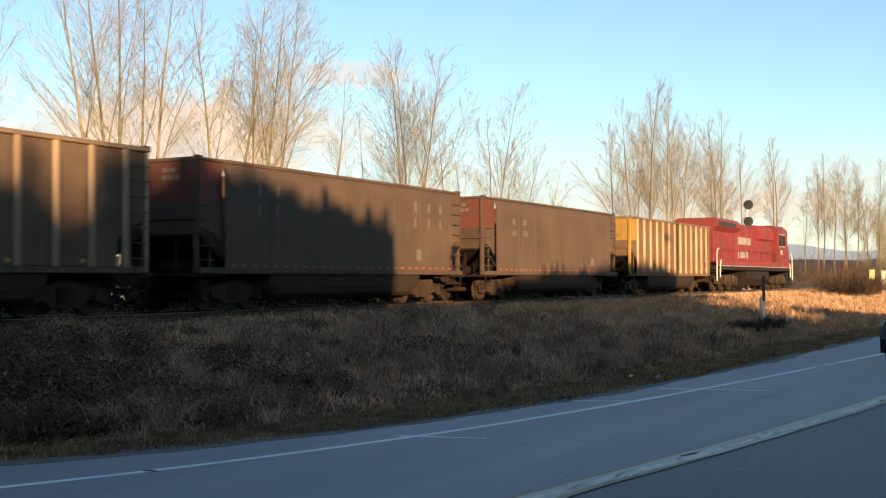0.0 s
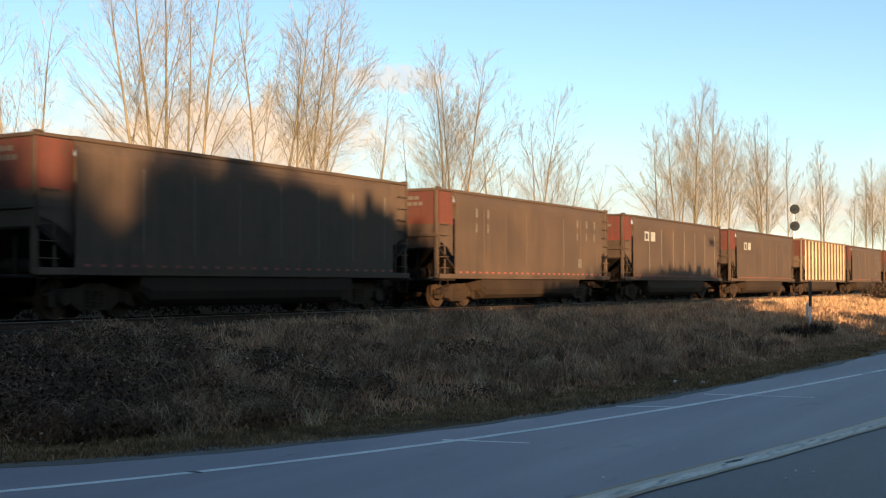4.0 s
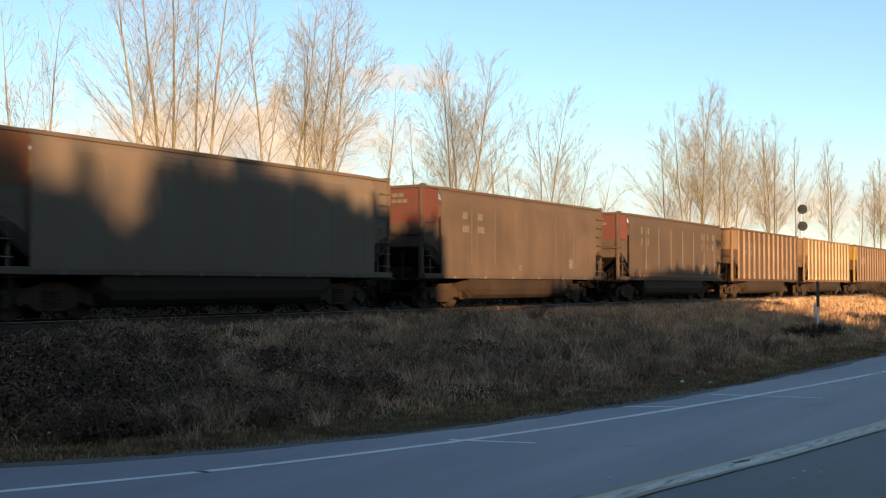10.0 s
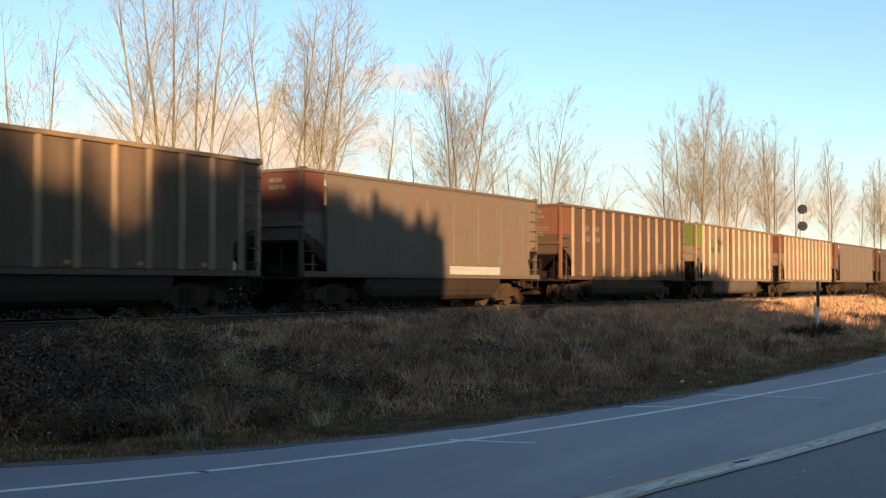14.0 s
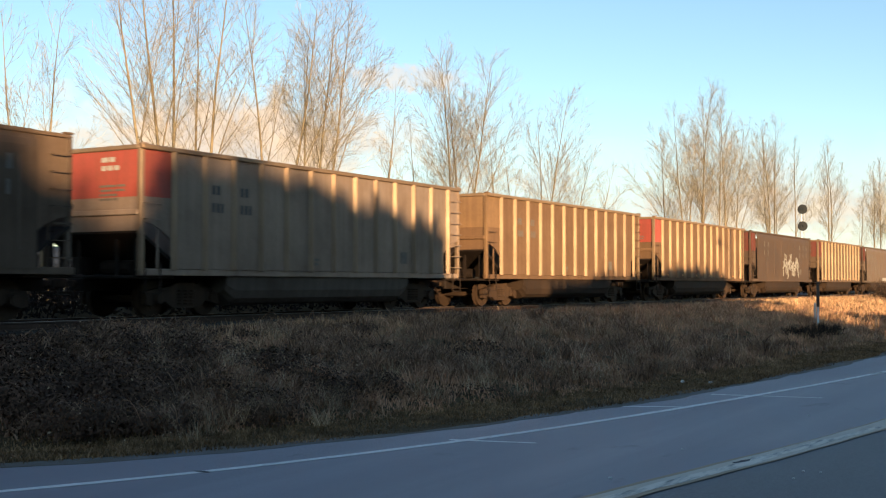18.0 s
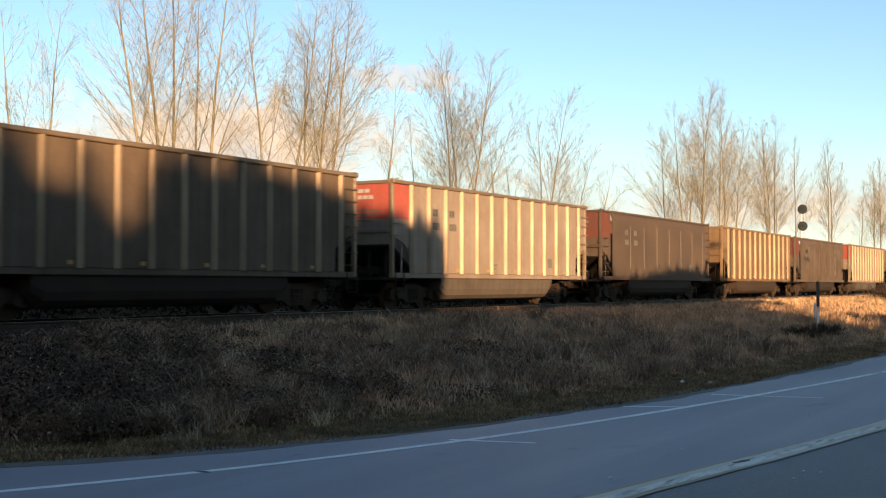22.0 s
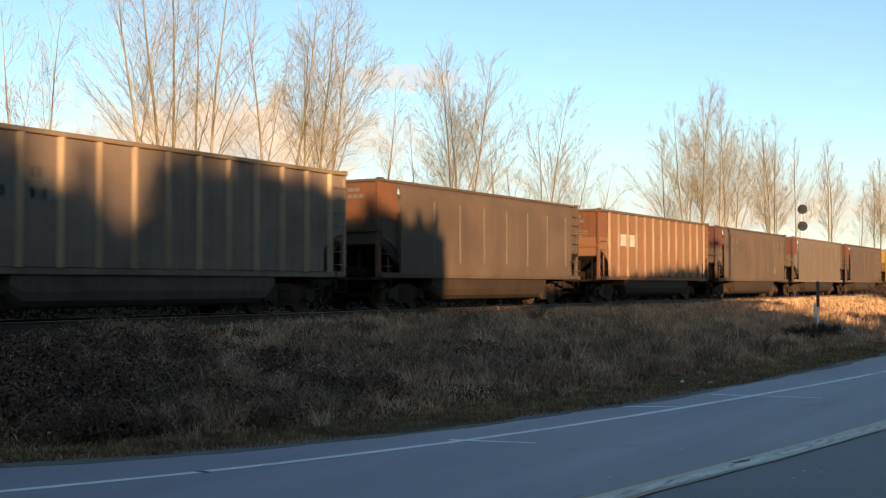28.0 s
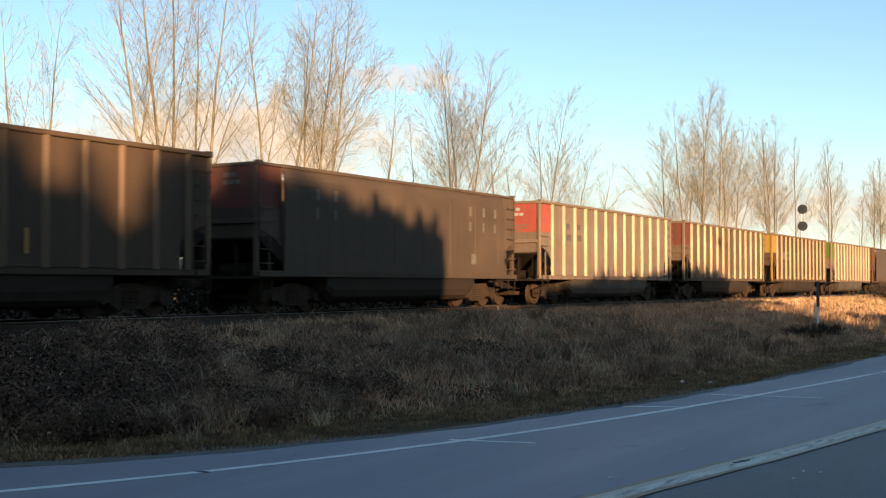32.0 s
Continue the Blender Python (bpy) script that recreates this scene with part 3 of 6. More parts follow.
    g["plate"] = Shape().box(-0.5, 0.5, -0.006, 0.0, -0.5, 0.5).mesh("marking")
    return g


G = shapes()
WHEELS = []  # every wheelset with its car's number


def bars(name, rows, width, high, gap, material, parent, at, flip=False):
    """Unreadable lettering as plain bars: rows of bar lengths."""
    for r, row in enumerate(rows):
        x = 0.0
        for w in row:
            part(name, G["plate"], material, parent, "", at @ pose((x + w / 2) * width, 0, -r * (high + gap) - high / 2) @ Matrix.Diagonal((w * width, 1, high, 1)))
            x += w + 0.25


def truck(car, number, x):
    t = part("truck", G["bolster"], MAT["truck"], car, "rusty two-axle truck", pose(x, 0, 0))
    for y, rz in ((-1.0, 0), (1.0, 180)):
        part("side_frame", G["frame"], MAT["truck"], t, "", pose(0, y, 0, 0, 0, rz))
    for dx in (-0.9, 0.9):
        w = part("wheelset", G["wheels"], MAT["truck"], t, "", pose(dx, 0, 0.445))
        WHEELS.append((number, w, dx))


def hopper(number, ribbed, side, rib, end, label, marks=""):
    car = thing("coal_gondola", label, "rail car", group="coal cars of the train")
    sm, em, rm = MAT[side], MAT[end], MAT[rib]
    inset = 0.0 if ribbed else 0.13
    for s in (0, 1):
        turn = pose(0, 0, 0) if s == 0 else pose(BODY, 0, 0, 0, 0, 180)
        panel = part("side_panel", G["side_r" if ribbed else "side_s"], sm, car, "", turn @ pose(0, -HALF + (0.03 if ribbed else 0.0), 0))
        if ribbed:
            for x in RIBS:
                part("rib", G["rib"], rm, car, "", turn @ pose(x, -HALF, 0))
        else:
            for k in range(7):
                part("weld_seam", G["seam"], MAT["dim_mark"] if "seams" in marks else rm, panel, "", pose(2.9 + k * 1.62, 0, 0))
        for near in (0, 1):
            flip = turn if near == 0 else turn @ pose(BODY, 0, 0) @ Matrix.Diagonal((-1, 1, 1, 1))
            cm = em if near == s else sm
            part("corner_panel", G["corner_side"], cm, car, "painted corner panel" if near == s else "", flip @ pose(0, -HALF + 0.04 + inset, 0))
            part("lower_corner_panel", G["corner_low"], sm, car, "", flip @ pose(0, -HALF + 0.04 + inset, 0))
            part("corner_post", G["post"], rm if near != s else cm if end in ("yellow", "tan_end", "orange") else rm, car, "", flip @ pose(0.06, -HALF + 0.06 + inset, 0))
            part("corner_cap", G["cap"], sm, car, "", flip @ pose(0, -HALF + 0.02 + inset, 0))
            part("stanchion", G["stanchion"], sm, car, "", flip @ pose(0.56, -HALF + 0.05 + inset, 0))
            lad = part("ladder", G["ladder"], MAT["under"], car, "", flip @ pose(0, -HALF + inset, 0))
            if s == 0:
                for z in RUNGS if near else (2.2, 2.55) if ribbed else RUNGS[:5]:
                    part("rung", G["rung"], sm, lad, "", pose(0, 0, z))
        part("side_sill", G["sill"], sm, car, "", turn @ pose(0, -HALF + 0.08, 0))
        if "dots" in marks and s == 0:
            for k in range(27):
                part("reflector", G["plate"], MAT["red_mark"], panel, "", pose(1.28 + k * 0.45, 0, SILL + 0.05) @ Matrix.Diagonal((0.17, 1, 0.06, 1)))
        if "chips" in marks and s == 0:
            for k in range(6):
                part("reflector", G["plate"], MAT["dim_mark"] if "white" in marks else MAT["orange_mark"], panel, "", pose(1.79 + k * 2.04, -0.03 if ribbed else 0, SILL + (0.1 if ribbed else -0.12)) @ Matrix.Diagonal((0.15, 1.5, 0.085, 1)))
    part("top_rim", G["rim" if ribbed else "rim_s"], sm if not ribbed else rm, car)
    for s in (0, 1):
        part("belly_tub", G["tub"], MAT["tub_silver" if side.endswith("silver") else "tub"], car, "rounded tub between the trucks", pose(0, 0, 0) if s == 0 else pose(BODY, 0, 0, 0, 0, 180))
    part("floor_plate", G["floor"], MAT["coal"], car)
    for near in (0, 1):
        turn = pose(0, 0, 0) if near == 0 else pose(BODY, 0, 0, 0, 0, 180)
        ep = part("end_panel", G["end"], em if near == 0 else sm, car, "", turn)
        part("lower_end_panel", G["end_low"], sm, car, "", turn)
        part("end_brace", G["end_brace"], sm, car, "", turn)
        part("slope_sheet", G["slope"], MAT["under"], car, "", turn)
        part("end_platform", G["plat"], MAT["under"], car, "", turn)
        part("coupler", G["coupler"], MAT["truck"], car, "", turn)
        if near == 0:
            part("brake_wheel", G["brake"], MAT["under"], car, "", turn)
            face = pose(0.036, 0, 0, 0, 0, -90)
            if end in ("red", "faded_red", "dull_red", "yellow", "green", "orange"):
                mk = MAT["white_mark"] if end in ("red", "green") else MAT["dim_mark"]
                bars("lettering", [[1.2, 1.0], [0.9, 0.9, 0.9]], 0.17, 0.11, 0.08, mk, ep, face @ pose(0.35, 0, 3.6))
                if ribbed and end != "faded_red":
                    bars("lettering", [[3.2, 1.5], [2.6, 2.0], [3.4], [2.2, 1.0]], 0.16, 0.05, 0.05, MAT["dim_mark"], ep, face @ pose(0.3, 0, 2.98))
    for x in (2.0, BODY - 2.0):
        truck(car, number, x)
    near_side = -HALF - (0.004 if not ribbed else 0.0)
    at = lambda x, z: pose(x, near_side, z)
    # markings on the side that faces the road
    if "squares" in marks:
        for x, mk in ((2.55, "white_mark"), (3.35, "white_mark")):
            part("marking", G["plate"], MAT[mk], car, "white painted square", at(x, 2.95) @ Matrix.Diagonal((0.55, 1, 0.42, 1)))
        bars("lettering", [[1.2, 0.6]], 0.14, 0.26, 0.1, MAT["black_mark"], car, at(2.38, 3.07) @ pose(0, -0.006, 0))
    if "panel" in marks:
        for x, w in ((2.55, 0.72), (3.55, 0.72)):
            part("marking", G["plate"], MAT["white_mark" if side == "orange_brown" else "dim_mark"], car, "pale painted panel", at(x, 2.65) @ Matrix.Diagonal((w, 1, 0.5, 1)))
    if "letters" in marks:
        for x in (2.3, 3.32):
            bars("lettering", [[0.55, 0.6], [0.5, 0.55, 0.45]], 0.2, 0.22, 0.2, MAT["stencil" if "silver" in side else "dim_mark"], car, at(x, 3.1))
        bars("lettering", [[1.0], [0.7]], 0.22, 0.07, 0.04, MAT["dim_mark"], car, at(6.3, 1.45))
        part("marking", G["plate"], MAT["dim_mark"], car, "small square sticker", at(10.7, 1.55) @ Matrix.Diagonal((0.34, 1, 0.34, 1)))
    if "posts" in marks:
        for x in (2.3, 3.1, 10.6, 11.5, 12.3):
            bars("lettering", [[1.0], [0.7]], 0.15, 0.3, 0.2, MAT["dim_mark"], car, at(x, 3.3))
        part("marking", G["plate"], MAT["dim_mark"], car, "small square sticker", at(10.9, 1.6) @ Matrix.Diagonal((0.34, 1, 0.34, 1)))
    if "stripe" in marks:
        part("marking", G["plate"], MAT["white_mark"], car, "long white painted patch on the sill", at(9.2, SILL + 0.1) @ Matrix.Diagonal((3.4, 1, 0.26, 1)))
    if "yellowtick" in marks:
        for x in (8.7, 5.6):
            part("marking", G["plate"], MAT["orange_mark"], car, "orange tick", at(x, 1.62) @ Matrix.Diagonal((0.09, 1, 0.5, 1)) @ pose(0, -0.03, 0))
    return car


def words(text, size, material, parent, m, name="lettering", depth=0.002):
    cu = bpy.data.curves.new(name, "FONT")
    cu.body, cu.size, cu.extrude = text, size, depth
    tmp = bpy.data.objects.new("tmp", cu)
    me = bpy.data.meshes.new_from_object(tmp)
    bpy.data.objects.remove(tmp)
    me.name = name
    me.materials.clear()
    me.materials.append(material)
    return part(name, me, material, parent, "", m)


def graffiti(parent):
    rnd = random.Random(4)
    s = Shape()
    for k in range(16):
        x, z = 6.6 + k * 0.24, 1.85 + 0.25 * math.sin(k * 1.1)
        pts = [(x + rnd.uniform(-0.15, 0.2), -HALF - 0.012, z + 0.15 * j + rnd.uniform(-0.12, 0.28)) for j in range(-3, 4)]
        for a, b in zip(pts, pts[1:]):
            s.rod(a, b, 0.028, 4)
    part("marking", s, MAT["white_mark"], parent, "pale scrawled spray paint")


# number, ribbed, side, rib, end, label, marks
CARS = [
    (1, 1, "tan", "rib_tan", "yellow", "yellow-tan ribbed coal gondola in sunlight", "chips"),
    (2, 0, "dark", "dark", "dull_red", "dark smooth-sided coal gondola with red end", "dots letters"),
    (3, 0, "dark", "dark", "dull_red", "dark smooth-sided coal gondola with dull red end", "dots posts"),
    (4, 1, "silver_brown", "rib_silver", "dull_red", "ribbed dusty coal gondola with red end", "chips"),
    (5, 0, "dark", "dark", "faded_red", "dark smooth coal gondola with two white squares", "dots squares"),
    (6, 0, "dark", "dark", "faded_red", "dark smooth coal gondola with white squares and red end", "dots squares seams"),
    (7, 0, "dark", "dark", "dull_red", "sooty smooth-sided coal gondola", "dots posts"),
    (8, 0, "dark", "dark", "dull_red", "sooty smooth coal gondola with red end", "dots seams"),
    (9, 0, "dark", "dark", "faded_red", "dark smooth coal gondola with bright red end", "dots letters seams"),
    (10, 1, "brown", "rib_brown", "yellow", "brown ribbed coal gondola with yellow end", "panel"),
    (11, 1, "tan", "rib_tan", "tan_end", "tan dusty ribbed coal gondola", "chips"),
    (12, 1, "brown", "rib_brown", "tan_end", "brown ribbed coal gondola with pale corner", "letters"),
    (13, 0, "dark", "dark", "dull_red", "dark smooth coal gondola with red end", "dots posts seams"),
    (14, 0, "dark", "dark", "dull_red", "dark smooth coal gondola with faded letters", "letters chips white"),
    (15, 0, "grey", "dark", "orange", "brown smooth coal gondola with orange end", "seams chips white"),
    (16, 1, "silver", "rib_tan", "faded_red", "ribbed aluminium coal gondola with red end", "chips"),
    (17, 1, "silver", "rib_tan", "green", "ribbed aluminium coal gondola with green end", "panel letters"),
    (18, 1, "brown", "rib_brown", "orange", "rust-brown ribbed coal gondola with orange end", "letters chips white"),
    (19, 0, "grey", "dark", "dull_red", "grey smooth coal gondola with white patch", "stripe posts seams"),
    (20, 1, "silver_brown", "rib_tan", "faded_red", "dusty ribbed coal gondola with red end", "chips"),
    (21, 0, "dark", "dark", "faded_red", "dark smooth coal gondola with spray paint", "posts"),
    (22, 1, "tan", "rib_tan", "red", "tan ribbed coal gondola with red end", "chips"),
    (23, 1, "tan", "rib_tan", "tan_end", "brown-tan ribbed coal gondola", "letters"),
    (24, 1, "clean_silver", "rib_silver", "red", "clean aluminium ribbed coal gondola with bright red end", "letters"),
    (25, 0, "silver_brown", "grey", "faded_red", "grey smooth coal gondola with black numbers", "posts"),
    (26, 1, "tan", "rib_tan", "tan_end", "brown ribbed coal gondola with tan end", "chips"),
    (27, 0, "dark", "dark", "dull_red", "dark smooth coal gondola with faded red end", "letters seams"),
    (28, 1, "clean_silver", "rib_silver", "red", "bright aluminium ribbed coal gondola with red end", "letters chips"),
    (29, 1, "silver_brown", "rib_silver", "red", "dusty aluminium ribbed coal gondola with red end", "chips"),
    (30, 1, "tan", "rib_tan", "yellow", "tan ribbed coal gondola with yellow end", "yellowtick"),
    (31, 0, "dark", "dark", "dull_red", "dark smooth coal gondola with lettered red end", "posts"),
    (32, 0, "grey", "dark", "dull_red", "grey-brown smooth coal gondola with dull red end", "posts letters"),
    (33, 0, "dark", "dark", "dull_red", "dark smooth coal gondola with faint lettering", "posts"),
    (34, 1, "orange_brown", "rib_brown", "orange", "orange-brown ribbed coal gondola", "panel chips white"),
    (35, 0, "dark", "dark", "orange", "brown smooth coal gondola with orange-red end", "seams"),
    (36, 1, "silver", "rib_silver", "green", "aluminium ribbed coal gondola with green end", "panel letters"),
    (37, 1, "brown", "rib_tan", "yellow", "brown ribbed coal gondola with yellow end and number panel", "chips"),
    (38, 1, "silver_brown", "rib_silver", "faded_red", "dusty aluminium ribbed coal gondola with dark red end", "chips"),
    (39, 1, "silver", "rib_silver", "red", "aluminium ribbed coal gondola with red end", "letters"),
    (40, 0, "dark", "dark", "dull_red", "dark smooth coal gondola with chalky marks", "posts"),
    (41, 1, "brown", "rib_brown", "dull_red", "dark brown ribbed coal gondola with orange ticks", "yellowtick"),
]
TRAIN = []
for number, ribbed, side, rib, end, label, marks in CARS:
    TRAIN.append((number, hopper(number, ribbed, side, rib, end, label, marks)))
    if number == 21:
        graffiti(TRAIN[-1][1])
    if number == 25:
        words("965457", 0.50, MAT["faint_mark"], TRAIN[-1][1], pose(1.8, -HALF - 0.008, 2.3, 90))
        bars("lettering", [[1.0, 0.5]], 0.3, 0.26, 0.1, MAT["faint_mark"], TRAIN[-1][1], pose(2.2, -HALF - 0.006, 3.1))
    if number == 37:
        part("marking", G["plate"], MAT["dim_mark"], TRAIN[-1][1], "pale number panel", pose(2.55, -HALF - 0.004, 2.55) @ Matrix.Diagonal((0.74, 1, 0.45, 1)))
        part("marking", G["plate"], MAT["dim_mark"], TRAIN[-1][1], "pale number panel", pose(3.57, -HALF - 0.004, 2.55) @ Matrix.Diagonal((0.74, 1, 0.45, 1)))
        words("009", 0.42, MAT["black_mark"], TRAIN[-1][1], pose(3.22, -HALF - 0.015, 2.40, 90))


def ahead(t):
    """How far the train has come, in car lengths."""
    return 5.0513 + 1.14912 * t + 0.000242 * t * t


def rear_x(number, t):
    return (ahead(t) - number) * PITCH - 10.03


# ---- bare trees beyond the track ----
def tubes(segs, sides):
    """Tapered tubes from rows of p, q, r, r2."""
    s = np.asarray(segs, float)
    p, q, r1, r2 = s[:, 0:3], s[:, 3:6], s[:, 6], s[:, 7]
    d = q - p
    d /= np.linalg.norm(d, axis=1, keepdims=True) + 1e-9
    ref = np.where(np.abs(d[:, 2:3]) < 0.9, [[0, 0, 1.0]], [[1.0, 0, 0]])
    u = np.cross(d, ref)
    u /= np.linalg.norm(u, axis=1, keepdims=True)
    w = np.cross(d, u)
    a = 2 * np.pi * np.arange(sides) / sides
    ring = np.cos(a)[None, :, None] * u[:, None, :] + np.sin(a)[None, :, None] * w[:, None, :]
    v = np.concatenate([p[:, None] + r1[:, None, None] * ring, q[:, None] + r2[:, None, None] * ring], 1).reshape(-1, 3)
    k = np.arange(sides)
    quad = np.stack([k, (k + 1) % sides, sides + (k + 1) % sides, sides + k], -1)
    f = (np.arange(len(s))[:, None, None] * 2 * sides + quad[None]).reshape(-1, 4)
    return v, f


def grow(rng, start, way, length, r, pieces, wobble, rise, out, level, end=0.25):
    """A branch that bends upwards; gives back its points."""
    p, d = np.array(start, float), np.array(way, float)
    pts = [p]
    for k in range(pieces):
        d = d + rng.normal(0, wobble, 3) + np.array([0, 0, rise])
        d /= np.linalg.norm(d)
        q = p + d * length / pieces
        f0, f1 = 1 - k / pieces, 1 - (k + 1) / pieces
        out[level].append((*p, *q, max(r * (end + (1 - end) * f0), 0.006), max(r * (end + (1 - end) * f1), 0.005)))
        p = q
        pts.append(p)
    return pts


def sidewards(rng, step, spread):
    """A way that turns off from a branch by about spread (tangent)."""
    d = step / np.linalg.norm(step)
    u = rng.normal(0, 1, 3)
    u -= d * (u @ d)
    d = d + spread * u / np.linalg.norm(u)
    return d / np.linalg.norm(d)


def bare_tree(x, y, h, seed, lean=0.0, wide=0.26, dense=1.0):
    """A straight stem with long rising limbs, short side branches along them and fine twigs."""
    rng = np.random.default_rng(seed)
    base = float(height(x, y))
    out = [[], [], []]
    r = 0.0056 * h + 0.02
    thin = 0.0062 + 0.000012 * x
    way = np.array([0.508 * lean, -0.862 * lean, 1.0]) + np.array([*rng.normal(0, 0.012, 2), 0])
    pieces = 16
    trunk = grow(rng, (0, 0, -0.1), way / np.linalg.norm(way), (h - base) * math.hypot(1, lean), r, pieces, 0.022, 0.008, out, 0, 0.05)
    stems = [(trunk, h, r, 0.30)]
    forks = int(0.6 + 7 * wide * dense)
    for k in range(forks):
        # leaders that part from the stem and rise to the crown's outline
        f = 0.22 + 0.42 * (k + rng.random()) / forks
        i = int(f * pieces)
        a, tilt = k * 2.4 + rng.normal(0, 0.4), radians(82 * wide) * rng.uniform(0.7, 1.2)
        d = way / np.linalg.norm(way) * math.cos(tilt) + np.array([math.cos(a), math.sin(a), 0]) * math.sin(tilt)
        far = h * (1 - f) * rng.uniform(0.72, 0.88)
        stems.append((grow(rng, trunk[i], d, far, r * (1 - f) * 0.55, pieces, 0.03, 0.012, out, 0, 0.06), far, r * (1 - f) * 0.55, 0.08))
    for pts0, far, r0, first in stems:
        limbs = int((9 + far * 1.15) * dense)
        for k in range(limbs):
            f = first + (0.98 - first) * (k + rng.random()) / limbs
            i = min(int(f * pieces), pieces - 1)
            axis = pts0[i + 1] - pts0[i]
            d = sidewards(rng, axis, math.tan(radians(50 - 18 * f + rng.normal(0, 5))))
            d = d + np.array([0, 0, 0.15])
            size = (far * wide * 1.35 + 0.7) * (1.05 - f) ** 0.7 * rng.uniform(0.65, 1.05) + 0.3
            pts = grow(rng, pts0[i] + axis * (f * pieces - i), d / np.linalg.norm(d), size, max(thin * 1.4, r0 * (0.10 + 0.16 * (1 - f)) * rng.uniform(0.6, 1.1)), 5, 0.035, 0.028, out, 1, 0.15)
            side = 3 + int(size * 1.8)
            turn = rng.normal(0, 1, 3)
            for j in range(side):
                g = 0.14 + 0.84 * (j + rng.random()) / side
                i2 = min(int(g * 5), 4)
                step = pts[i2 + 1] - pts[i2]
                d2 = step / np.linalg.norm(step)
                off = np.cross(d2, turn + rng.normal(0, 0.6, 3)) * (1 if j % 2 else -1)
                d2 = d2 + rng.uniform(0.4, 0.72) * off / (np.linalg.norm(off) + 1e-6)
                size2 = size * (0.42 - 0.24 * g) * rng.uniform(0.6, 1.3) + 0.28
                pts2 = grow(rng, pts[i2] + step * (g * 5 - i2), d2 / np.linalg.norm(d2), size2, thin * 1.25, 2, 0.045, 0.06, out, 2, 0.4)
                for _ in range(1 + int(size2 * 1.8)):
                    i3 = rng.integers(0, 2)
                    step3 = pts2[i3 + 1] - pts2[i3]
                    grow(rng, pts2[i3] + step3 * rng.random(), sidewards(rng, step3, rng.uniform(0.35, 0.7)), rng.uniform(0.2, 0.55) + 0.1 * size2, thin, 1, 0.04, 0.08, out, 2, 0.6)
    tree = thing("bare_tree", "tall leafless cottonwood with pale sunlit bark", "tree", pose(x, y, base), "bare trees beyond the railway")
    for name, level, sides, mat in (("trunk", 0, 8, "bark"), ("limb_work", 1, 4, "bark"), ("crown", 2, 3, "twig")):
        v, f = tubes(out[level], sides)
        ob = part(name, big_mesh(name, v, f, MAT[mat], level < 2), MAT[mat], tree)
        if level > 0:
            tagged(ob, kind="stuff")
    return tree


# x, y, height, lean towards the road, spread of the limbs, density
NEAR_GROVE = [
    (41.8, 50.0, 16.6, -0.057, 0.22, 0.43), (42.6, 49.0, 16.8, -0.049, 0.25, 0.58), (47.9, 47.0, 21.6, -0.038, 0.26, 0.72), (50.2, 48.0, 23.3, -0.036, 0.24, 0.72),
    (53.0, 50.0, 24.4, 0.014, 0.25, 0.72), (55.9, 51.0, 21.4, -0.013, 0.16, 0.36), (51.8, 47.0, 21.9, 0.090, 0.26, 0.72), (61.3, 50.0, 21.7, -0.003, 0.27, 0.65),
    (58.7, 47.0, 21.5, 0.066, 0.25, 0.72), (64.5, 49.0, 20.7, -0.007, 0.20, 0.58), (63.8, 48.0, 22.2, 0.041, 0.30, 0.79), (67.8, 50.0, 22.3, 0.040, 0.33, 0.79),
]
MIDDLE_GROVE = [
    (81.4, 54.0, 19.1, 0.084, 0.20, 0.7), (88.7, 51.0, 22.7, -0.052, 0.30, 1.0), (91.9, 52.0, 22.6, -0.036, 0.28, 1.0), (88.5, 50.0, 21.4, 0.078, 0.30, 1.1),
    (102.1, 54.0, 17.5, -0.038, 0.24, 0.6), (90.6, 56.0, 16.8, 0.024, 0.24, 0.6), (110.2, 53.0, 19.8, -0.035, 0.22, 0.7), (106.3, 51.0, 21.1, 0.085, 0.30, 1.0),
    (107.2, 50.0, 15.2, 0.286, 0.30, 0.8), (126.5, 55.0, 16.4, 0.112, 0.24, 0.5), (111.7, 56.0, 17.2, -0.045, 0.22, 0.5),
]
FAR_GROVE = [
    (146.7, 50.0, 25.1, -0.058, 0.26, 0.9), (156.2, 53.0, 24.4, -0.019, 0.24, 0.7), (151.9, 50.0, 28.5, 0.000, 0.24, 1.0), (155.9, 51.0, 27.8, 0.033, 0.24, 1.0),
    (157.0, 49.0, 26.2, -0.012, 0.24, 0.9), (163.4, 50.0, 29.1, 0.022, 0.26, 1.0), (173.2, 52.0, 26.4, 0.070, 0.28, 1.0), (144.1, 51.0, 21.4, -0.101, 0.30, 0.9),
    (185.8, 50.0, 27.8, 0.038, 0.22, 1.0), (189.8, 50.0, 29.0, 0.050, 0.20, 1.0), (207.0, 51.0, 27.4, -0.007, 0.20, 0.9), (199.1, 53.0, 27.7, -0.055, 0.22, 0.7),
    (227.6, 50.0, 28.5, 0.000, 0.20, 0.9), (234.0, 51.0, 30.4, 0.029, 0.20, 0.9),
]
FARTHEST_GROVE = [
    (258.7, 50.0, 22.8, 0.000, 0.18, 0.7), (272.9, 50.0, 28.2, -0.013, 0.22, 1.0), (267.1, 48.0, 28.8, 0.017, 0.22, 1.0), (295.3, 50.0, 30.8, 0.000, 0.22, 1.0),
    (304.8, 49.0, 32.6, 0.008, 0.22, 1.0), (326.6, 50.0, 32.9, 0.009, 0.20, 1.0), (333.7, 48.0, 32.6, 0.000, 0.20, 1.0), (346.8, 47.0, 35.3, 0.009, 0.20, 1.0),
]
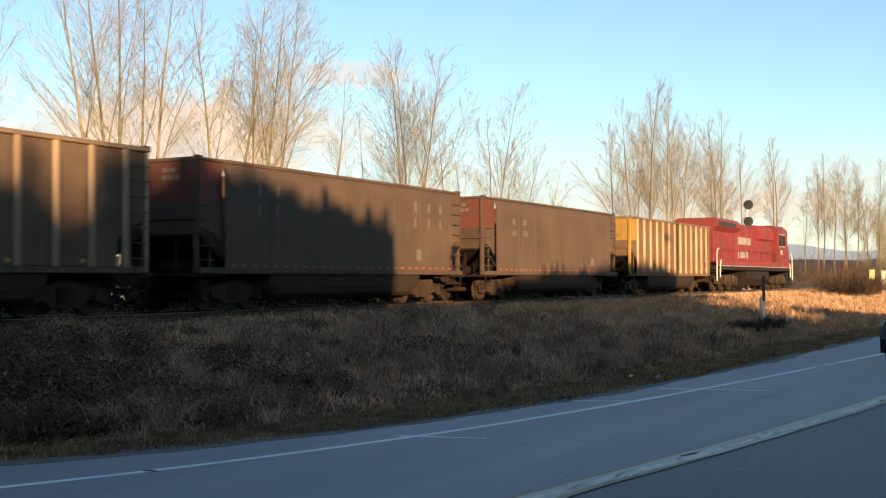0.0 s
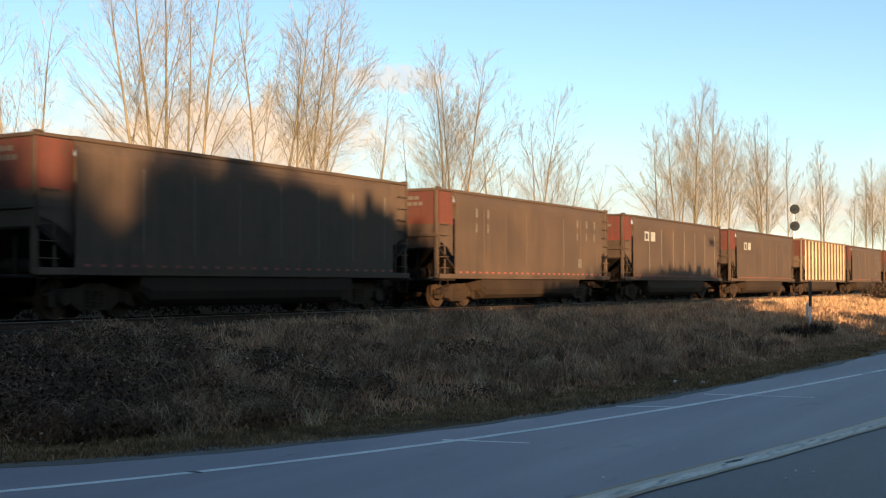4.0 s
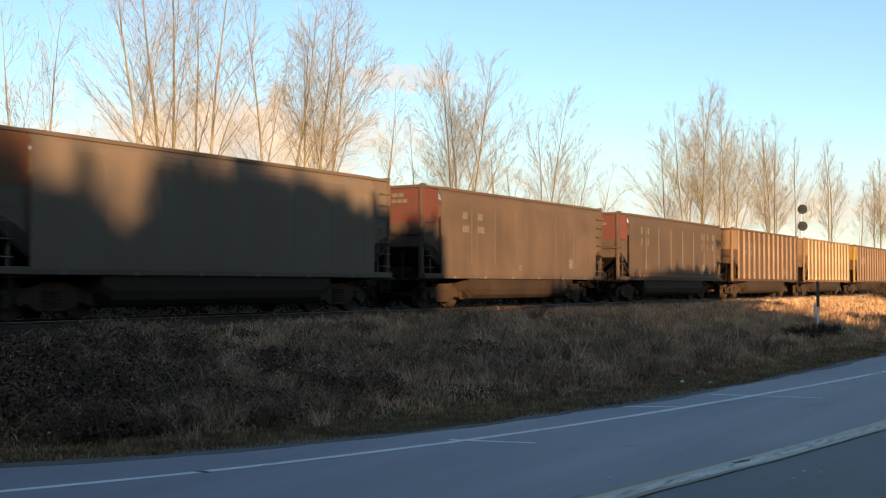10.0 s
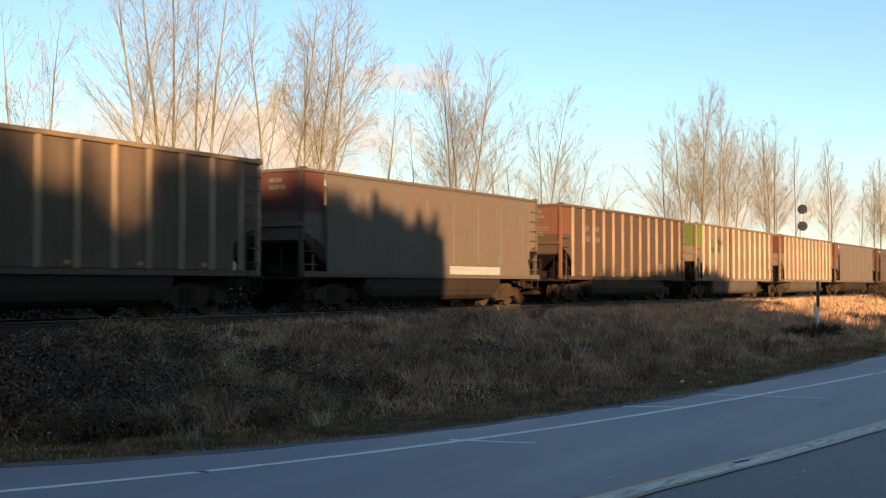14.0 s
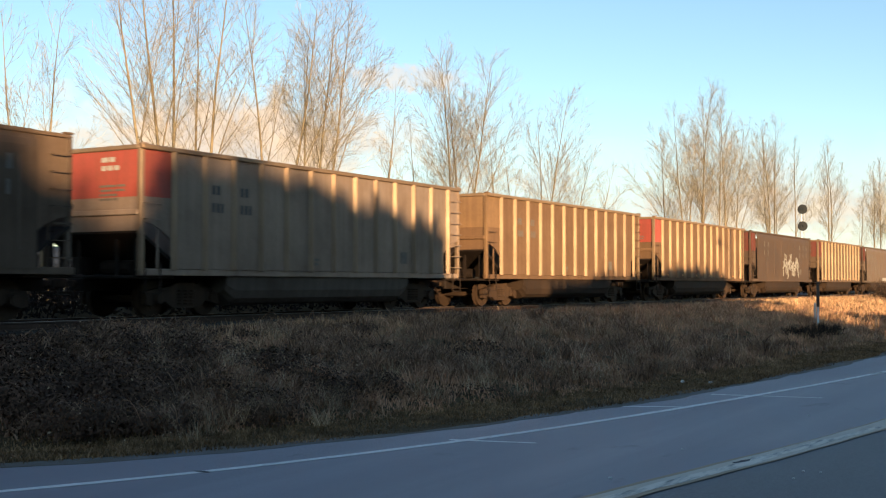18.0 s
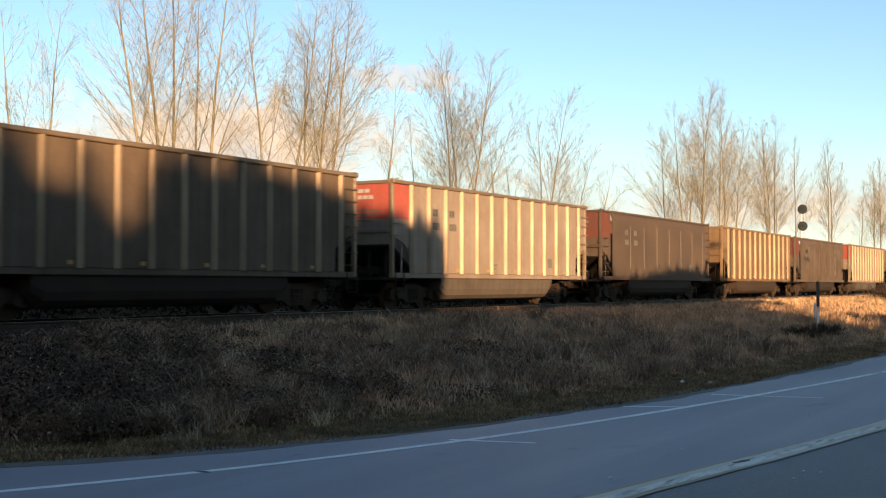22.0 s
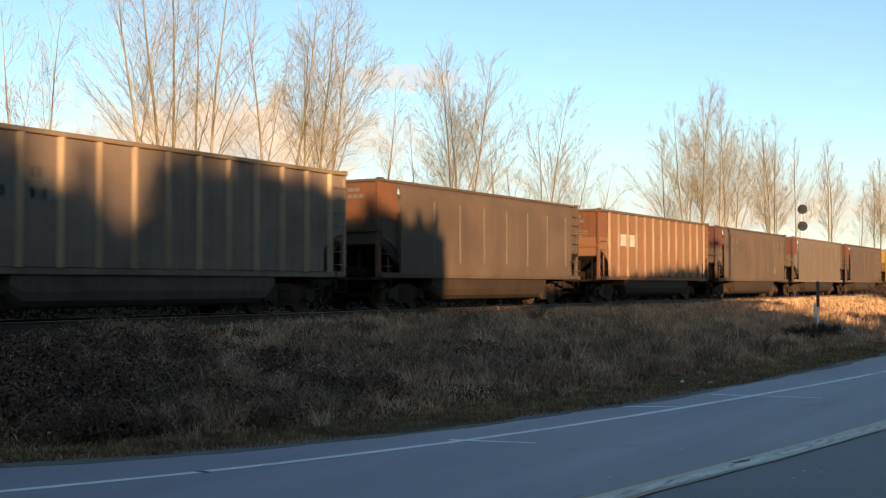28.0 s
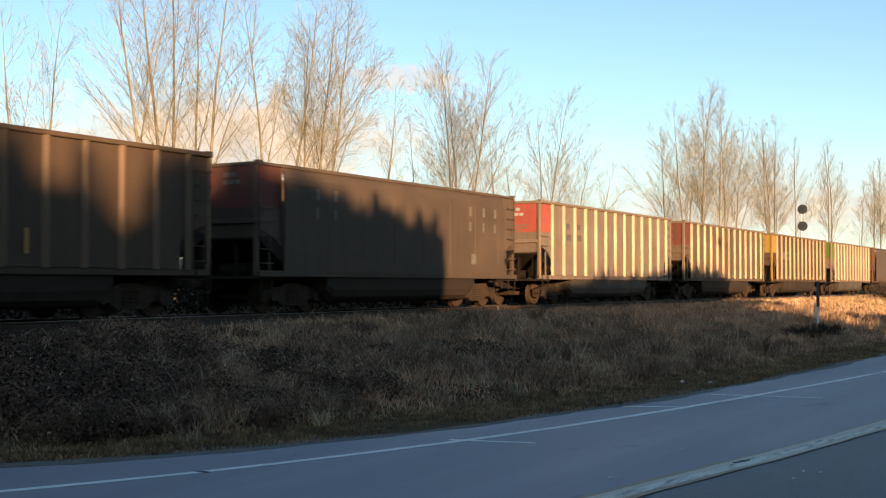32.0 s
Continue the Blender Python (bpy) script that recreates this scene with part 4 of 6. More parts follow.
for k, row in enumerate(NEAR_GROVE + MIDDLE_GROVE + FAR_GROVE + FARTHEST_GROVE):
    bare_tree(row[0], row[1], row[2], 100 + k, *row[3:])
# younger trees at the far end of the row
rnd = random.Random(21)
for k in range(46):
    x = 262 + k * 2.9 + rnd.uniform(-2, 2)
    bare_tree(x, rnd.uniform(36, 45), rnd.uniform(9, 22) * (x / 300), 300 + k, rnd.uniform(-0.03, 0.03), 0.17, 0.5)


# ---- evergreens behind the camera, whose shadows lie over the road and the train ----
def evergreen_mesh(seed, blunt, thin=False):
    """One unit high; wide at the foot, with drooping boughs."""
    rng = np.random.default_rng(seed)
    v, f = [], []
    rows = 26
    for k in range(rows):
        t = k / rows
        z = 0.04 + 0.95 * t
        rad = 0.16 * (1 - t) ** (0.45 if blunt else 0.85) + 0.008
        n = int((18 - 9 * t) * (0.42 if thin else 1))
        for j in range(n):
            a = 2 * math.pi * (j + rng.random() * 0.8) / n
            rr, w = rad * rng.uniform(0.75, 1.2), rad * 0.30 + 0.006
            c, s = math.cos(a), math.sin(a)
            i = len(v)
            droop = rr * rng.uniform(0.25, 0.6)
            v += [(0.01 * c, 0.01 * s, z + 0.035), (0.6 * rr * c - w * s, 0.6 * rr * s + w * c, z - 0.4 * droop), (rr * c, rr * s, z - droop), (0.6 * rr * c + w * s, 0.6 * rr * s - w * c, z - 0.4 * droop), (0.55 * rr * c, 0.55 * rr * s, z - 0.045)]
            f += [(i, i + 1, i + 2), (i, i + 2, i + 3), (i + 4, i + 2, i + 1), (i + 4, i + 3, i + 2)]
    if thin:
        return big_mesh("crown", v, f, MAT["needles"])
    i = len(v)
    m = 10
    for k in range(m + 1):
        t = k / m
        for j in range(9):
            a = 2 * math.pi * j / 9
            rr = (0.115 * (1 - t) ** (0.4 if blunt else 0.85) + 0.003) * rng.uniform(0.85, 1.15)
            v.append((rr * math.cos(a), rr * math.sin(a), 0.03 + 0.95 * t))
    tri = []
    for k in range(m):
        for j in range(9):
            p, q = i + k * 9 + j, i + k * 9 + (j + 1) % 9
            tri += [(p, q, q + 9), (p, q + 9, p + 9)]
    return big_mesh("crown", v, f + tri, MAT["needles"])


BACK_Y = -10.0
BACK_RUN = (NEAR_SIDE - BACK_Y) / math.tan(radians(SUN_HEADING))
BACK_RISE = (NEAR_SIDE - BACK_Y) / math.sin(radians(SUN_HEADING)) * math.tan(radians(SUN_ELEVATION))
CROWNS = [evergreen_mesh(k, False) for k in range(3)] + [evergreen_mesh(7 + k, True) for k in range(2)] + [evergreen_mesh(11 + k, True, True) for k in range(2)]
STEM = Shape().rod((0, 0, -0.02), (0, 0, 0.9), 0.016, 7, 0.004).mesh("trunk")


def evergreen(x, z, wide, kind, back=0.0, clear=0.0):
    """An evergreen whose shadow's tip falls on the train at x, z."""
    k = back / math.sin(radians(SUN_HEADING))
    h = z + BACK_RISE + k * math.tan(radians(SUN_ELEVATION))
    tree = thing("evergreen_tree", "dark dense evergreen behind the road", "tree", pose(x - BACK_RUN - back / math.tan(radians(SUN_HEADING)), BACK_Y - back, 0), "evergreens behind the road")
    # clear: the share of the height that is bare stem
    m = pose(0, 0, h * clear, 0, 0, 57 * (x % 6)) @ Matrix.Diagonal((h * wide, h * wide, h * (1 - clear), 1))
    part("crown", CROWNS[kind], MAT["needles"], tree, "", m)
    part("trunk", STEM, MAT["bark"], tree, "", Matrix.Diagonal((h, h, h, 1)))


# x and height of the shadow's outline on the cars: a bright notch, a ragged slope, an open stretch and a low row
OUTLINE = [(10.0, 5.6), (14.0, 5.1), (14.8, 4.7), (15.6, 4.4), (16.8, 4.2), (17.4, 3.9), (17.9, 3.3), (18.5, 3.5), (19.1, 4.15), (19.7, 4.6), (20.3, 4.7), (21.2, 4.65), (22.4, 4.7),
           (23.3, 4.75), (24.3, 4.7), (25.6, 4.65), (26.4, 4.5), (27.2, 4.2), (28.7, 4.3), (29.5, 4.05), (30.4, 4.05), (31.2, 3.9), (31.8, 3.6)]
LOW_ROW = [(32.4, 1.5), (39.6, 1.5), (40.2, 2.0), (43.0, 2.2), (44.2, 2.5), (46.6, 2.4), (50.0, 2.55), (54.0, 2.7), (58.0, 2.6), (61.4, 2.35)]
# smaller trees below the gap under the tall crowns
SMALL_ROW = [(51.5, -2.5), (55.0, -1.6), (58.0, -1.05), (61.0, -0.95), (63.0, -0.85), (64.0, -1.6)]


def on_line(line, x):
    return float(np.interp(x, [p[0] for p in line], [p[1] for p in line]))


rnd = random.Random(3)
x = 10.0
while x < 31.75:
    # the shadow is softer where the trees stand further back; full crowns below, slim tops above
    far = 26.0 if x < 23 else 12.0 if x < 27 else 4.0 if x < 31 else 1.0
    z = on_line(OUTLINE, x)
    evergreen(x, z - 0.12 + rnd.uniform(-0.12, 0.05), 0.75 if x < 31 else 0.5, 3 + int(10 * x) % 2, far + rnd.uniform(-0.4, 0.4))
    evergreen(x + 0.15, z + 0.1 + rnd.uniform(-0.2, 0.12), 0.8 if x < 31 else 0.4, int(10 * x) % 3, far + 1 + rnd.uniform(-0.4, 0.4))
    if x < 31.0:
        evergreen(x, z - 0.8, 1.0, 3 + int(x) % 2, 2.2 + rnd.uniform(-0.5, 0.5))
    x += 0.4
# open crowns far back that soften the light on the upper sides
evergreen(17.15, 5.2, 0.45, 5, 20)
evergreen(17.9, 4.8, 0.3, 6, 30)
for x in (13.0, 14.2, 15.2, 19.6, 20.7, 21.6, 22.5, 23.5, 24.6):
    evergreen(x, 5.6 + rnd.uniform(-0.3, 0.4) - 0.4 * (x > 22.5), 0.8, 5 + int(10 * x) % 2, (48 if x < 19.3 else 20) + rnd.uniform(-3, 3))
for x, z, wide in ((27.96, 4.75, 0.9), (30.33, 4.35, 0.8), (31.33, 4.35, 0.7), (25.1, 4.7, 0.8), (26.4, 4.35, 0.8)):
    evergreen(x, z, wide, 0, 0.4)
for x, z in ((8.5, 6.3), (5.5, 5.8), (2.0, 6.6), (-1.0, 6.2), (-5.0, 7.0), (-10.0, 6.4), (-15.0, 7.0), (-21.0, 6.6), (-27.0, 7.2), (-34.0, 6.8)):
    evergreen(x, z, 1.4, int(x) % 3, 1.5)
x = 32.4
while x < 61.4:
    z = on_line(LOW_ROW, x)
    open_foot = 0.45 + 0.33 * smooth(51.0, 55.0, x) if x > 51.5 else 0.0
    evergreen(x, z + rnd.uniform(-0.15, 0.05), 1.2 if x < 51.5 else 1.0, 3 + int(x) % 2, 1.6 + rnd.uniform(-0.5, 0.5), open_foot)
    if x > 40:
        evergreen(x + rnd.uniform(-0.3, 0.3), z + rnd.uniform(0.0, 0.35), 0.7, int(10 * x) % 3, 0.4, open_foot)
    x += 0.6
x = 51.5
while x < 64.0:
    evergreen(x, on_line(SMALL_ROW, x) + rnd.uniform(-0.2, 0.1), 1.1, 3 + int(10 * x) % 2, 0.9 + rnd.uniform(-0.5, 0.5))
    x += 0.5


def pole_behind():
    """A power pole whose shadow crosses the far cars."""
    x = 61.9 - BACK_RUN
    p = thing("utility_pole", "wooden power pole beside the road", "pole", pose(x, BACK_Y, 0))
    part("shaft", Shape().rod((0, 0, -0.3), (0, 0, 12.2), 0.16, 12, 0.11), MAT["tie"], p)
    part("cross_arm", Shape().box(-1.2, 1.2, -0.06, 0.06, 11.5, 11.62, 0.01), MAT["tie"], p)
    # unseen block on an arm, added to cast the small shadow beside the pole's
    lamp = part("shadow_arm", Shape().rod((0, 0, 9.7), (-1.55, 0, 10.05), 0.03, 6), MAT["galv"], p)
    part("shadow_block", Shape().box(-2.2, -1.5, -0.16, 0.16, 9.92, 10.16, 0.05), MAT["galv"], lamp)


pole_behind()


# ---- far hills, clouds ----
def hills():
    m, n, l, b = nodes_of("far_wooded_hills", 0.95, 0, 0.05)
    c = ramp_of(n, l, noise_at(n, l, 0.012, 5), [(0.35, (0.035, 0.045, 0.06)), (0.65, (0.07, 0.075, 0.085))])
    l.new(c, b.inputs["Base Color"])
    for name, dist, top, seed in (("backdrop", 2600.0, 120.0, 3), ("backdrop", 3400.0, 185.0, 8)):
        a = np.radians(np.linspace(-75, 110, 260))
        prof = top * (0.55 + 0.25 * np.sin(5 * a + seed) + 0.15 * np.sin(13 * a + 2 * seed) + 0.06 * np.sin(31 * a) + 0.03 * np.sin(67 * a + 1))
        rows = []
        for r, f in ((0, 0.0), (220, 0.55), (420, 0.9), (560, 1.0), (900, 0.3)):
            rows.append(np.stack([(dist + r) * np.cos(a), (dist + r) * np.sin(a), prof * f - 3], -1))
        v = np.concatenate(rows)
        k, N = np.arange(len(a) - 1), len(a)
        f = np.concatenate([np.stack([j * N + k, j * N + k + 1, (j + 1) * N + k + 1, (j + 1) * N + k], -1) for j in range(4)])
        tagged(new(name, big_mesh(name, v, f, m, True)), "far dark wooded hills under the sky", "hills", kind="structure")


def cloud(name, azimuth, elevation, wide, high, seed, dense, tints=((0.50, 0.46, 0.43), (0.66, 0.50, 0.36))):
    m = bpy.data.materials.new(name)
    m.use_nodes = True
    n, l = m.node_tree.nodes, m.node_tree.links
    n.remove(n["Principled BSDF"])
    tc = n.new("ShaderNodeTexCoord")
    mp = n.new("ShaderNodeMapping")
    mp.inputs["Location"].default_value = (seed * 3.1, seed * 1.7, 0)
    mp.inputs["Scale"].default_value = (wide / high * 1.6, 1.6, 1.6)
    nz = n.new("ShaderNodeTexNoise")
    nz.inputs["Scale"].default_value, nz.inputs["Detail"].default_value, nz.inputs["Roughness"].default_value = 1.5, 6, 0.55
    l.new(tc.outputs["Generated"], mp.inputs[0])
    l.new(mp.outputs[0], nz.inputs[0])
    gr = n.new("ShaderNodeTexGradient")
    gr.gradient_type = "SPHERICAL"
    mp2 = n.new("ShaderNodeMapping")
    mp2.inputs["Location"].default_value = (-1, -1, 0)
    mp2.inputs["Scale"].default_value = (2, 2, 0)
    l.new(tc.outputs["Generated"], mp2.inputs[0])
    l.new(mp2.outputs[0], gr.inputs[0])
    ad = n.new("ShaderNodeMath")
    ad.operation = "MULTIPLY_ADD"
    l.new(gr.outputs["Fac"], ad.inputs[0])
    ad.inputs[1].default_value = 0.75
    l.new(nz.outputs["Fac"], ad.inputs[2])
    fac = ramp_of(n, l, ad.outputs[0], [(0.50, (0,) * 3), (0.86, (dense,) * 3)])
    tr, em, mx = n.new("ShaderNodeBsdfTransparent"), n.new("ShaderNodeEmission"), n.new("ShaderNodeMixShader")
    # the daylight on the cloud is put in as glow and tint
    em.inputs[1].default_value = 0.68
    l.new(ramp_of(n, l, nz.outputs["Fac"], [(0.35, tints[0]), (0.65, tints[1])]), em.inputs[0])
    l.new(fac, mx.inputs[0])
    l.new(tr.outputs[0], mx.inputs[1])
    l.new(em.outputs[0], mx.inputs[2])
    l.new(mx.outputs[0], n["Material Output"].inputs[0])
    az, el, dist = radians(azimuth), radians(elevation), 3000.0
    s = Shape()
    s.v = [(-wide / 2, -high / 2, 0), (wide / 2, -high / 2, 0), (wide / 2, high / 2, 0), (-wide / 2, high / 2, 0)]
    s.f = [(0, 1, 2, 3)]
    ob = new("backdrop", s.mesh("backdrop", m))
    p = (dist * math.cos(az) * math.cos(el), dist * math.sin(az) * math.cos(el), dist * math.sin(el))
    ob.matrix_basis = look(p, (0, 0, 0)) @ pose(0, 0, 0, 0, 180, 0)
    tagged(ob, "soft glowing card of pale cloud and haze in the clear sky", "cloud", kind="structure")


hills()
cloud("cloud_bank", 40.5, 6.8, 1000, 300, 1, 0.95)
cloud("cloud_wisp", 32.3, 10.0, 420, 80, 2, 0.55)
cloud("cloud_low", 50.0, 6.0, 600, 180, 3, 0.6)
cloud("cloud_low_far", 15.0, 3.6, 900, 120, 5, 0.6)
# glowing blue-grey haze card, added to tone down the bright horizon
cloud("low_haze", 20.0, 2.2, 3400, 520, 9, 0.6, ((0.46, 0.525, 0.55), (0.50, 0.52, 0.53)))


# ---- grass, brambles and shrubs on the bank ----
def blade_field(rng, x, y, z, tall, wide, lean):
    """Bent blades from arrays of feet and sizes."""
    n = len(x)
    a, b = rng.uniform(0, 2 * np.pi, n), rng.uniform(0, 2 * np.pi, n)
    foot = np.stack([x, y, z], -1)
    side = np.stack([np.cos(a), np.sin(a), np.zeros(n)], -1) * wide[:, None] / 2
    bend = np.stack([np.cos(b), np.sin(b), np.zeros(n)], -1) * (lean * tall)[:, None]
    up = np.zeros((n, 3))
    up[:, 2] = tall
    mid, tip = foot + 0.55 * up + 0.3 * bend, foot + up * (1 - 0.35 * np.minimum(lean, 1.2)[:, None]) + bend
    v = np.stack([foot - side, foot + side, mid - 0.8 * side, mid + 0.8 * side, tip], 1).reshape(-1, 3)
    f = (np.arange(n)[:, None, None] * 5 + np.array([[0, 1, 3], [0, 3, 2], [2, 3, 4]])[None]).reshape(-1, 3)
    return v, f


def leaf_field(rng, p, size):
    n = len(p)
    u = rng.normal(0, 1, (n, 3))
    u /= np.linalg.norm(u, axis=1, keepdims=True)
    w = np.cross(u, rng.normal(0, 1, (n, 3)))
    w /= np.linalg.norm(w, axis=1, keepdims=True)
    s = size[:, None]
    v = np.stack([p - u * s, p + w * s * 0.55, p + u * s, p - w * s * 0.55], 1).reshape(-1, 3)
    i = np.arange(n)[:, None] * 4
    return v, np.concatenate([i + [[0, 1, 2]], i + [[0, 2, 3]]], 0)


def stuff(name, label, category, v, f, mat):
    return tagged(new(name, big_mesh(name, v, f, MAT[mat])), label, category, kind="stuff")


def patchy(x, y, k=1.0):
    return 0.5 + 0.25 * np.sin(0.8 * k * x + 1.3 * np.sin(0.5 * k * y)) + 0.25 * np.sin(1.9 * k * y + 1.1 * np.sin(0.7 * k * x + 2))


def tufts(rng, count, x0, x1, bend, pick, per, radius, tall, wide, lean):
    """Tufts of blades where pick(x, y) allows them."""
    x = x0 + (x1 - x0) * rng.random(count) ** bend
    lo = asphalt_edge(x) + 1.4
    y = lo + (np.where(x > 17, 18.5, 17.6) - lo) * rng.random(count)
    keep = pick(x, y) + rng.normal(0, 0.12, count) > 0.5
    x, y = x[keep], y[keep]
    n = len(x) * per
    r, a = np.abs(rng.normal(0, radius, n)) * (1 + np.repeat(x, per) / 60), rng.uniform(0, 2 * np.pi, n)
    bx, by = np.repeat(x, per) + r * np.cos(a), np.repeat(y, per) + r * np.sin(a)
    high = np.repeat(rng.uniform(*tall, len(x)), per) * rng.uniform(0.6, 1.2, n)
    high *= 1 - 0.4 * smooth(14.5, 16.8, by) * (1 - 0.6 * smooth(18, 28, bx))
    high *= 0.5 + 0.5 * smooth(0.2, 1.4, by - asphalt_edge(bx) - 1.2)
    return blade_field(rng, bx, by, height(bx, by) - 0.03, high, rng.uniform(*wide, n) * (1 + bx / 45), rng.uniform(*lean, n))


def bank_grass():
    rng = np.random.default_rng(11)
    up = lambda x, y: (y - asphalt_edge(x)) / (17.5 - asphalt_edge(x))  # 0 at the road, 1 by the track
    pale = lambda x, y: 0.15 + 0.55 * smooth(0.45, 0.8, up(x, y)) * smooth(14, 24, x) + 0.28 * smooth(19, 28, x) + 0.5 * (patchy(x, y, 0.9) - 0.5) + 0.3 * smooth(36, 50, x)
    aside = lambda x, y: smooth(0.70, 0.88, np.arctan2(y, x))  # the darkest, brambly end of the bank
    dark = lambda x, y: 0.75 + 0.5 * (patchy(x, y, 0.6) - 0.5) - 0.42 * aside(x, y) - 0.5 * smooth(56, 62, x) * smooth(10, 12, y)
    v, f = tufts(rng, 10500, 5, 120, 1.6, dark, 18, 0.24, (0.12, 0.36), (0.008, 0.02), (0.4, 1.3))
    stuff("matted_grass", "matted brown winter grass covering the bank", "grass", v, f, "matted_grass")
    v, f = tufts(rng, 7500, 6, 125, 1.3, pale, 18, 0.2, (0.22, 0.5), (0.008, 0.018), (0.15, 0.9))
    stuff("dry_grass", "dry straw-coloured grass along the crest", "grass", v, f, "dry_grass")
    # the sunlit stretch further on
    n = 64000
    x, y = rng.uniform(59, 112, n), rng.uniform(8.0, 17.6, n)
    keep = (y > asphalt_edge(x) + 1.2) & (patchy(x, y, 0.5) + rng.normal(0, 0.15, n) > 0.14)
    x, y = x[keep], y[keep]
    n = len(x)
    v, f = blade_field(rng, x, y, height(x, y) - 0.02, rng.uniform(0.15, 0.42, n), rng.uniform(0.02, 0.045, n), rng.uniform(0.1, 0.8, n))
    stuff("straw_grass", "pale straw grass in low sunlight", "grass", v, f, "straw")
    # short grass on the verge
    n = 80000
    x = 5 + 75 * rng.random(n) ** 1.6
    y = asphalt_edge(x) - 0.1 + 1.9 * rng.random(n) ** 1.1
    keep = patchy(x, y, 1.6) + rng.normal(0, 0.2, n) + 0.5 * (y - asphalt_edge(x)) > 0.45
    x, y = x[keep], y[keep]
    n = len(x)
    v, f = blade_field(rng, x, y, np.maximum(height(x, y), -0.01) - 0.005, rng.uniform(0.02, 0.09, n) * (0.5 + patchy(x, y, 1.1)), rng.uniform(0.006, 0.014, n) * (1 + x / 30), rng.uniform(0.4, 1.5, n))
    stuff("verge_grass", "short greenish winter grass along the asphalt", "grass", v, f, "verge_grass")
    # pale long stalks in loose sheaves, bent over
    n = 420
    x = 8.5 + 34 * rng.random(n) ** 1.4
    lo = asphalt_edge(x) + 1.7
    y = lo + (16.8 - lo) * rng.random(n)
    keep = aside(x, y) < rng.uniform(0.1, 1.1, n)
    x, y = x[keep], y[keep]
    n = len(x)
    # pale plumes that stand out near the crest and over the verge
    px = np.array([16.3, 16.6, 17.0, 16.4, 18.3, 11.5, 11.2, 11.0, 11.9, 13.9, 13.5, 12.6, 13.2])
    py = np.array([15.9, 15.5, 15.4, 16.8, 15.0, 10.3, 10.0, 10.9, 11.2, 11.6, 13.6, 10.0, 9.7])
    x, y = np.concatenate([x, np.repeat(px, 2) + rng.normal(0, 0.25, 26)]), np.concatenate([y, np.repeat(py, 2) + rng.normal(0, 0.2, 26)])
    n = len(x)
    k = 34
    size = rng.uniform(0.5, 1.25, n)
    size[-26:-16] = 1.6
    size = np.repeat(size, k)
    x, y = np.repeat(x, k) + rng.normal(0, 0.09, n * k), np.repeat(y, k) + rng.normal(0, 0.09, n * k)
    n = len(x)
    v, f = blade_field(rng, x, y, height(x, y) + 0.08, size * rng.uniform(0.18, 0.5, n) * (1 - 0.3 * smooth(13, 16, y)), rng.uniform(0.004, 0.009, n), rng.uniform(0.5, 1.9, n))
    stuff("dead_stalk", "pale dead stalks bent over the bank", "stalks", v, f, "pale_stalk")


def dome_points(rng, x, y, r, tall, m):
    """Points over a low mound, with the way that each faces."""
    a, c, k = rng.uniform(0, 2 * np.pi, m), rng.random(m) ** 0.85, rng.uniform(0.8, 1.1, m)
    side = np.sqrt(1 - c * c)
    n = np.stack([side * np.cos(a), side * np.sin(a), c], -1)
    px, py = x + r * k * n[:, 0], y + r * k * n[:, 1]
    z = np.maximum(height(px, py) + 0.015, float(height(x, y)) - 0.05 + tall * k * c)
    return np.stack([px, py, z], -1), n


def leaf_cover(rng, p, n, size):
    """Leaves that lie roughly along the mounds."""
    u = np.cross(n, rng.normal(0, 1, n.shape))
    u = u / np.linalg.norm(u, axis=1, keepdims=True) + rng.normal(0, 0.28, n.shape)
    w = np.cross(n, u)
    w /= np.linalg.norm(w, axis=1, keepdims=True)
    s = size[:, None]
    v = np.stack([p - u * s, p + w * s * 0.6, p + u * s, p - w * s * 0.6], 1).reshape(-1, 3)
    i = np.arange(len(p))[:, None] * 4
    return v, np.concatenate([i + [[0, 1, 2]], i + [[0, 2, 3]]], 0)


